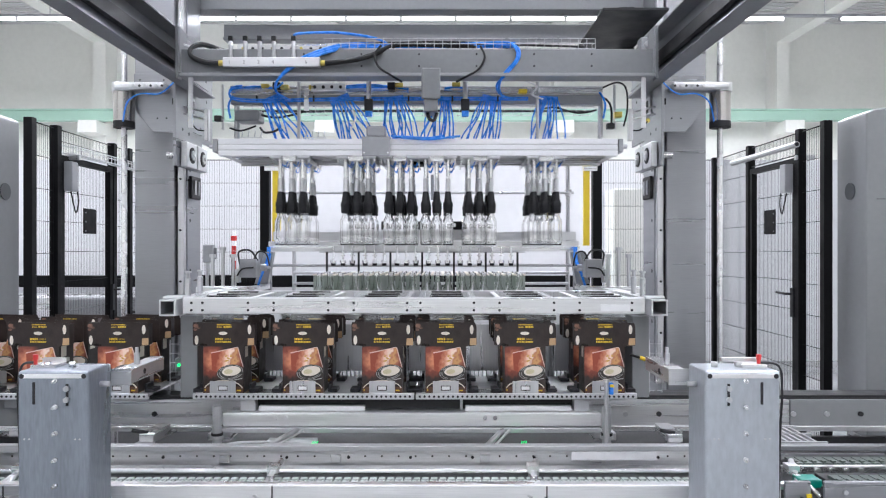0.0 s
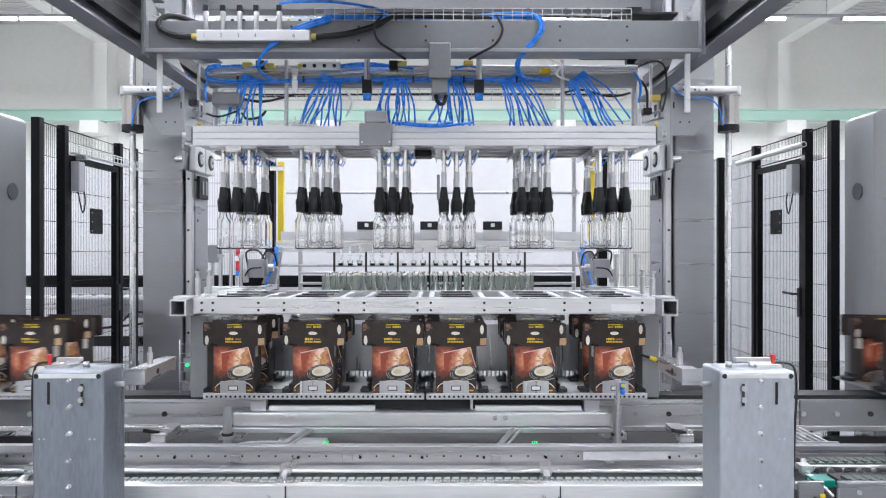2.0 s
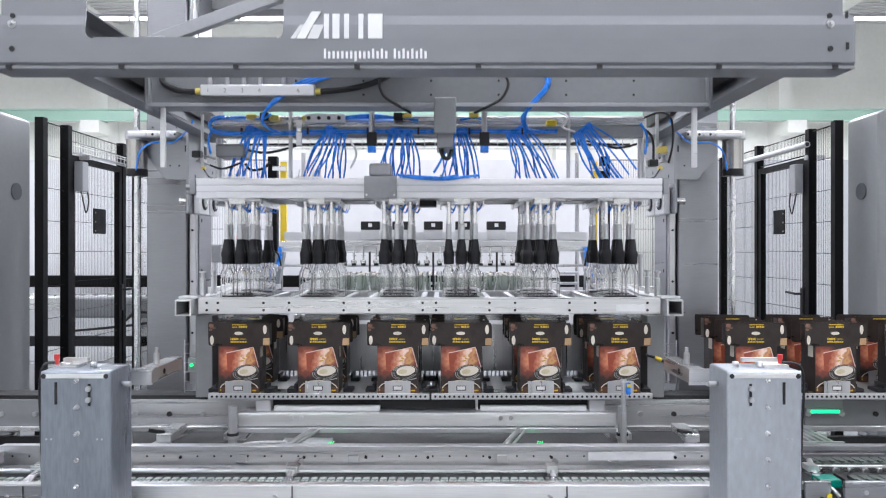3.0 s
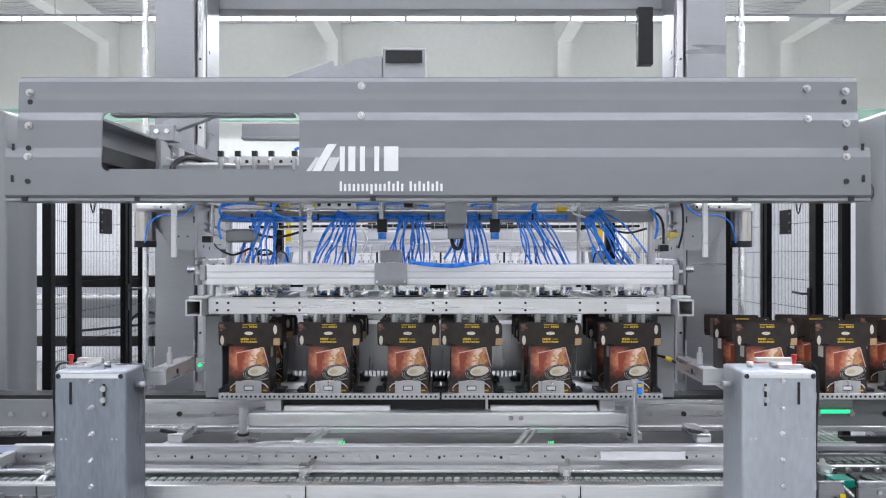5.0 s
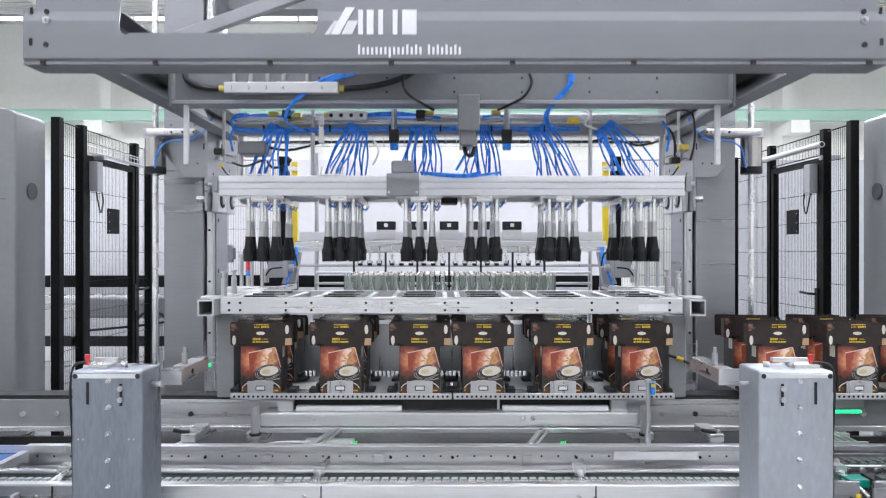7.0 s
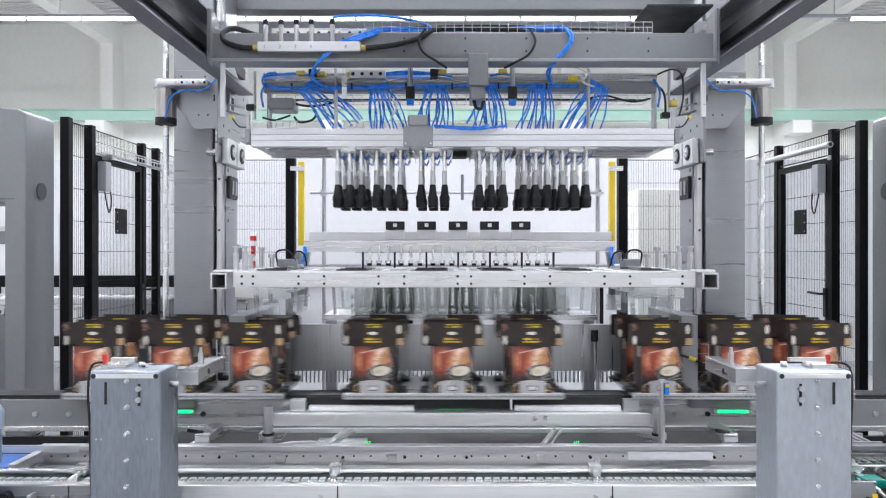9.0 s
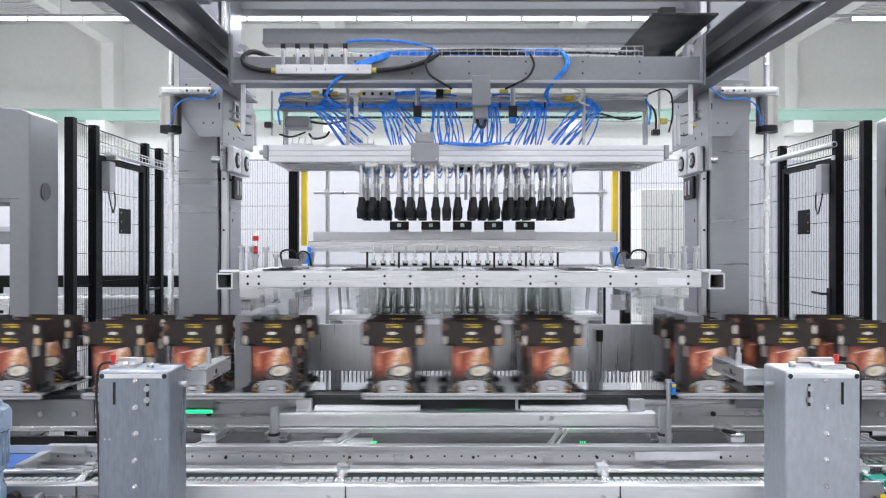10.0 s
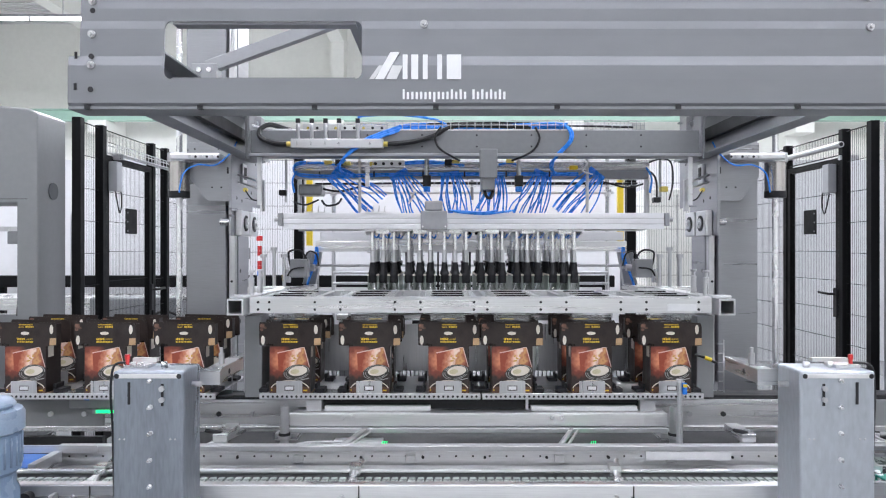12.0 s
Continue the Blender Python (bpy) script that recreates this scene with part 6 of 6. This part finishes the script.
def carton():
    c = thing("carton", "open dark brown printed carton with raised flaps", "carton", "cartons")
    w, d, h, t = 0.0925, 0.0635, 0.215, 0.0016
    boxes("base", [(-w, w, -d, d, 0.0, t)], CARD, c)
    boxes("side_wall", [(-w, -w + t, -d + t, d - t, t, h)], CARDDARK, c)
    boxes("side_wall", [(w - t, w, -d + t, d - t, t, h)], CARDDARK, c)
    for name, sy in (("front_panel", -1), ("rear_panel", 1)):
        pts = [(-w, 0), (w, 0), (w, 0.212), (0.137, 0.216), (0.140, 0.222), (0.139, 0.300), (0.132, 0.318), (-0.136, 0.322), (-0.140, 0.31), (-0.138, 0.222), (-0.132, 0.216), (-w, 0.214)]
        bm = bmesh.new()
        y0 = sy * d
        a = [bm.verts.new((x, y0, z)) for x, z in pts]
        b = [bm.verts.new((x, y0 - sy * t, z)) for x, z in pts]
        bm.faces.new(a)
        bm.faces.new(b[::-1])
        for i in range(len(pts)):
            bm.faces.new((a[i], b[i], b[(i + 1) % len(pts)], a[(i + 1) % len(pts)]))
        part(name, bm, CARDDARK, c)
    for sx in (-1, 1):
        x0, x1 = sorted((sx * w, sx * 0.136))
        boxes("side_flap", [(x0, x1, -d + 0.004, -d + 0.0055, 0.225, 0.262)], CARD, c, "bare kraft board flap")
        x0, x1 = sorted((sx * 0.1365, sx * 0.138))
        boxes("side_flap", [(x0, x1, -d + 0.004, -d + 0.045, 0.218, 0.312)], CARDDARK, c)
        boxes("side_label", [(min(sx * w, sx * (w + 0.0006)), max(sx * w, sx * (w + 0.0006)), -0.045, 0.0, 0.16, 0.215)], CREAM, c, "pale printed patch")
    y = -d - 0.0005
    prints("drink_print", [[(-0.052, 0.105), (-0.056, 0.181), (0.062, 0.207), (0.070, 0.196), (0.088, 0.118), (0.084, 0.095), (0.02, 0.078)]], DRINK, c, y, "printed glass of amber drink")
    prints("glass_rim_print", [[(-0.057, 0.180), (0.062, 0.206), (0.062, 0.2095), (-0.057, 0.1845)], [(0.062, 0.2085), (0.0665, 0.207), (0.0905, 0.118), (0.087, 0.118)]], PINKPRINT, c, y - 0.0002, "pale pink printed glass edge")
    prints("glow_print", [bar(-0.0915, 0.03, 0.062, 0.2115)], GLOW, c, y + 0.0002, "orange-red printed glow")
    prints("splash_print", [oval(-0.125, 0.305, 0.012, 0.010), oval(-0.112, 0.296, 0.009, 0.006), oval(-0.128, 0.288, 0.008, 0.006)], SPLASH, c, y + 0.0003, "mottled printed foam splash")
    prints("rim_print", [oval(0.030, 0.095, 0.062, 0.035, 0.16)], GREYPRINT, c, y - 0.0003, "dark printed rim")
    ring_ = []
    for r0 in (0.95, 0.80):
        o = oval(0.030, 0.095, 0.062 * r0, 0.035 * r0, 0.16, 24)
        q_ = oval(0.030, 0.095, 0.062 * (r0 - 0.05), 0.035 * (r0 - 0.06), 0.16, 24)
        for k in range(24):
            if k % 6 != 4:
                ring_.append([o[k], o[(k + 1) % 24], q_[(k + 1) % 24], q_[k]])
    prints("ring_print", ring_, SILVERPRINT, c, y - 0.0005, "silver printed ring lines")
    prints("seal_print", [oval(0.036, 0.101, 0.043, 0.022, 0.16)], CREAM, c, y - 0.0007, "cream printed oval")
    prints("seal_spot", [oval(0.022, 0.098, 0.020, 0.011, 0.16)], material_cache("olive_print", (0.60, 0.54, 0.36)), c, y - 0.0009, "olive printed mark")
    prints("gold_mark", [oval(0.012, 0.168, 0.006, 0.004, 0.6), oval(0.022, 0.158, 0.008, 0.004, -0.4), oval(0.014, 0.147, 0.010, 0.004, 0.3), oval(0.034, 0.169, 0.004, 0.006)], material_cache("gold_print", (0.62, 0.36, 0.10)), c, y - 0.0003, "golden printed marks")
    prints("base_line_print", [[(0.012, 0.050), (0.084, 0.066), (0.086, 0.070), (0.012, 0.054)]], SILVERPRINT, c, y - 0.0004, "silver printed base line")
    prints("kraft_patch", [[(0.108, 0.2165), (0.1385, 0.2185), (0.1385, 0.250), (0.110, 0.248)]], CARD, c, y, "bare kraft board corner")
    arcs = []
    for r0, r1 in ((0.088, 0.085),):
        top = [(r0 * math.sin(a), 0.018 + 0.042 * math.cos(a)) for a in np.linspace(-1.4, 1.4, 13)]
        low = [(r1 * math.sin(a), 0.015 + 0.041 * math.cos(a)) for a in np.linspace(1.4, -1.4, 13)]
        arcs.append(top + low)
    prints("arch_print", arcs, CREAM, c, y - 0.0004, "thin cream arch line")
    for x0 in (-0.09, 0.04):
        prints("foot_print", [bar(x0, x0 + 0.05, 0.003, 0.03)], material_cache("brown_print", (0.10, 0.045, 0.025)), c, y + 0.0002, "brown printed foot band")
    for pts in (oval(-0.002, 0.271, 0.020, 0.0075), oval(-0.122, 0.24, 0.0085, 0.021), oval(0.117, 0.288, 0.0085, 0.021)):
        prints("oval_print", [pts], CREAM, c, y, "white printed oval")
    rng = random.Random(3)
    words = []
    for x0, x1, z0, z1 in ((-0.03, 0.034, 0.3075, 0.3125), (0.0, 0.036, 0.296, 0.304), (-0.038, -0.002, 0.240, 0.250), (-0.038, 0.036, 0.229, 0.236), (-0.03, -0.006, 0.297, 0.301), (0.004, 0.034, 0.2435, 0.2465)):
        x = x0
        while x < x1:
            ww = rng.uniform(0.003, 0.007)
            words.append(bar(x, min(x + ww, x1), z0, z1))
            x += ww + 0.0022
    prints("text_print", words, YPRINT, c, y, "small yellow printed bars")["kind"] = "stuff"
    prints("text_print", [bar(-0.085, -0.08, 0.012, 0.018), bar(0.06, 0.078, 0.010, 0.016)], YPRINT, c, y - 0.0003, "small yellow printed bars")["kind"] = "stuff"
    return c


CACHE = {}


def material_cache(name, colour):
    if name not in CACHE:
        CACHE[name] = material(name, colour, 0.5, 0, 0.2, 25)
    return CACHE[name]


first_shuttle, first_carton = shuttle(), carton()
SHUTTLE_ROWS = {
    "parked_out": [(0, -2.19), (1.5, -2.19), (1.65, -2.27), (1.8, -2.43), (2.0, -2.63), (2.1, -2.73), (2.3, -2.93), (3.0, -3.7), (4.0, -4.6), (12, -4.6)],
    "first": [(0, -0.995), (8.0, -0.995), (8.2, -1.05), (8.5, -1.27), (8.8, -1.60), (8.9, -1.69), (9.0, -1.81), (9.2, -2.03), (9.4, -2.25), (9.6, -2.48), (9.8, -2.70), (10.0, -2.93), (10.4, -3.4), (10.8, -3.8), (12, -3.9)],
    "second": [(0, 0.009), (8.1, 0.009), (8.3, -0.03), (8.5, -0.13), (8.8, -0.329), (8.9, -0.43), (9.0, -0.546), (9.2, -0.785), (9.4, -1.018), (9.5, -1.118), (9.6, -1.266), (9.8, -1.513), (10.0, -1.746), (10.2, -1.95), (10.4, -2.12), (10.5, -2.175), (10.6, -2.185), (10.8, -2.19), (12, -2.19)],
    "third": [(0, 4.6), (0.8, 3.7), (1.2, 3.2), (1.6, 2.65), (2.0, 2.10), (2.1, 1.94), (2.3, 1.654), (2.5, 1.44), (2.8, 1.345), (3.0, 1.342), (8.1, 1.342), (8.3, 1.29), (8.5, 1.17), (8.8, 0.945), (8.9, 0.855), (9.0, 0.758), (9.2, 0.575), (9.4, 0.325), (9.5, 0.238), (9.6, 0.043), (9.8, -0.224), (10.0, -0.484), (10.2, -0.735), (10.4, -0.938), (10.5, -0.977), (10.6, -0.992), (10.8, -0.995), (12, -0.995)],
    "fourth": [(0, 5.7), (8.0, 5.0), (8.8, 2.75), (9.0, 2.40), (9.2, 2.08), (9.4, 1.78), (9.6, 1.52), (9.8, 1.22), (10.0, 0.945), (10.2, 0.69), (10.4, 0.485), (10.5, 0.395), (10.6, 0.245), (10.8, 0.06), (11.0, 0.012), (11.2, 0.009), (12, 0.009)],
}
TRAVEL = []
for j, name in enumerate(SHUTTLE_ROWS):
    ob = first_shuttle if j == 0 else copy_thing(first_shuttle, pose(0, 0, 0))
    TRAVEL.append((ob, SHUTTLE_ROWS[name], 0, 0, 0))
    for px in PACK_X:
        for py in PACK_Y:
            c = first_carton if len(TRAVEL) == 1 else copy_thing(first_carton, pose(0, 0, 0))
            TRAVEL.append((c, SHUTTLE_ROWS[name], px, py, 0.738))


def motions():
    """Keys of all that moves."""
    times = sorted({t for tab in (LIFT, HEAD_Y) for t, _ in tab})
    walk(lift, [(t, pose(0, 0, z)) for t, z in LIFT])
    walk(head, [(t, pose(0, glide(HEAD_Y, t), glide(LIFT, t))) for t in times])
    for i, u in enumerate(UNITS):
        k = (2, 1, 0, 0, 1, 2)[i]
        s = -1 if i < 3 else 1
        walk(u, [(t, pose(s * v[k], 0, 0)) for t, v in SPREAD])
    for i, b in enumerate(BUNDLES):
        k = (2, 1, 0, 0, 1, 2)[i]
        s = -1 if i < 3 else 1
        walk(b, [(t, pose(BUNDLE_TOP[i], 0.02, 2.213, 0, -math.degrees(math.atan2(s * v[k] - BUNDLE_TOP[i], 0.24)), 0)) for t, v in SPREAD])
    walk(guide, [(t, pose(0, 0, z)) for t, z in GUIDE])
    for ob, rows, dx, dy, dz in TRAVEL:
        walk(ob, [(t, pose(x + dx, dy, dz)) for t, x in rows])
    for ob, u, r, k in HELD:
        q = (2, 1, 0, 0, 1, 2)[u]
        s = -1 if u < 3 else 1
        spread = [(t, s * v[q]) for t, v in SPREAD]
        rows = []
        for t in sorted({t for tab in (LIFT, HEAD_Y, SPREAD) for t, _ in tab if t <= 5.2}):
            rows.append((t, pose(glide(spread, t) + k * PITCH, glide(HEAD_Y, t) + r, glide(LIFT, t) + BOTTLE_Z)))
        tab = SHUTTLE_ROWS["first" if u < 3 else "second"]
        rest = glide(SPREAD and spread, 5.2) + k * PITCH
        for t, x in tab:
            if t > 5.2:
                rows.append((t, pose(rest + x - tab[0][1], glide(HEAD_Y, 5.2) + r, glide(LIFT, 5.2) + BOTTLE_Z)))
        walk(ob, rows)


motions()
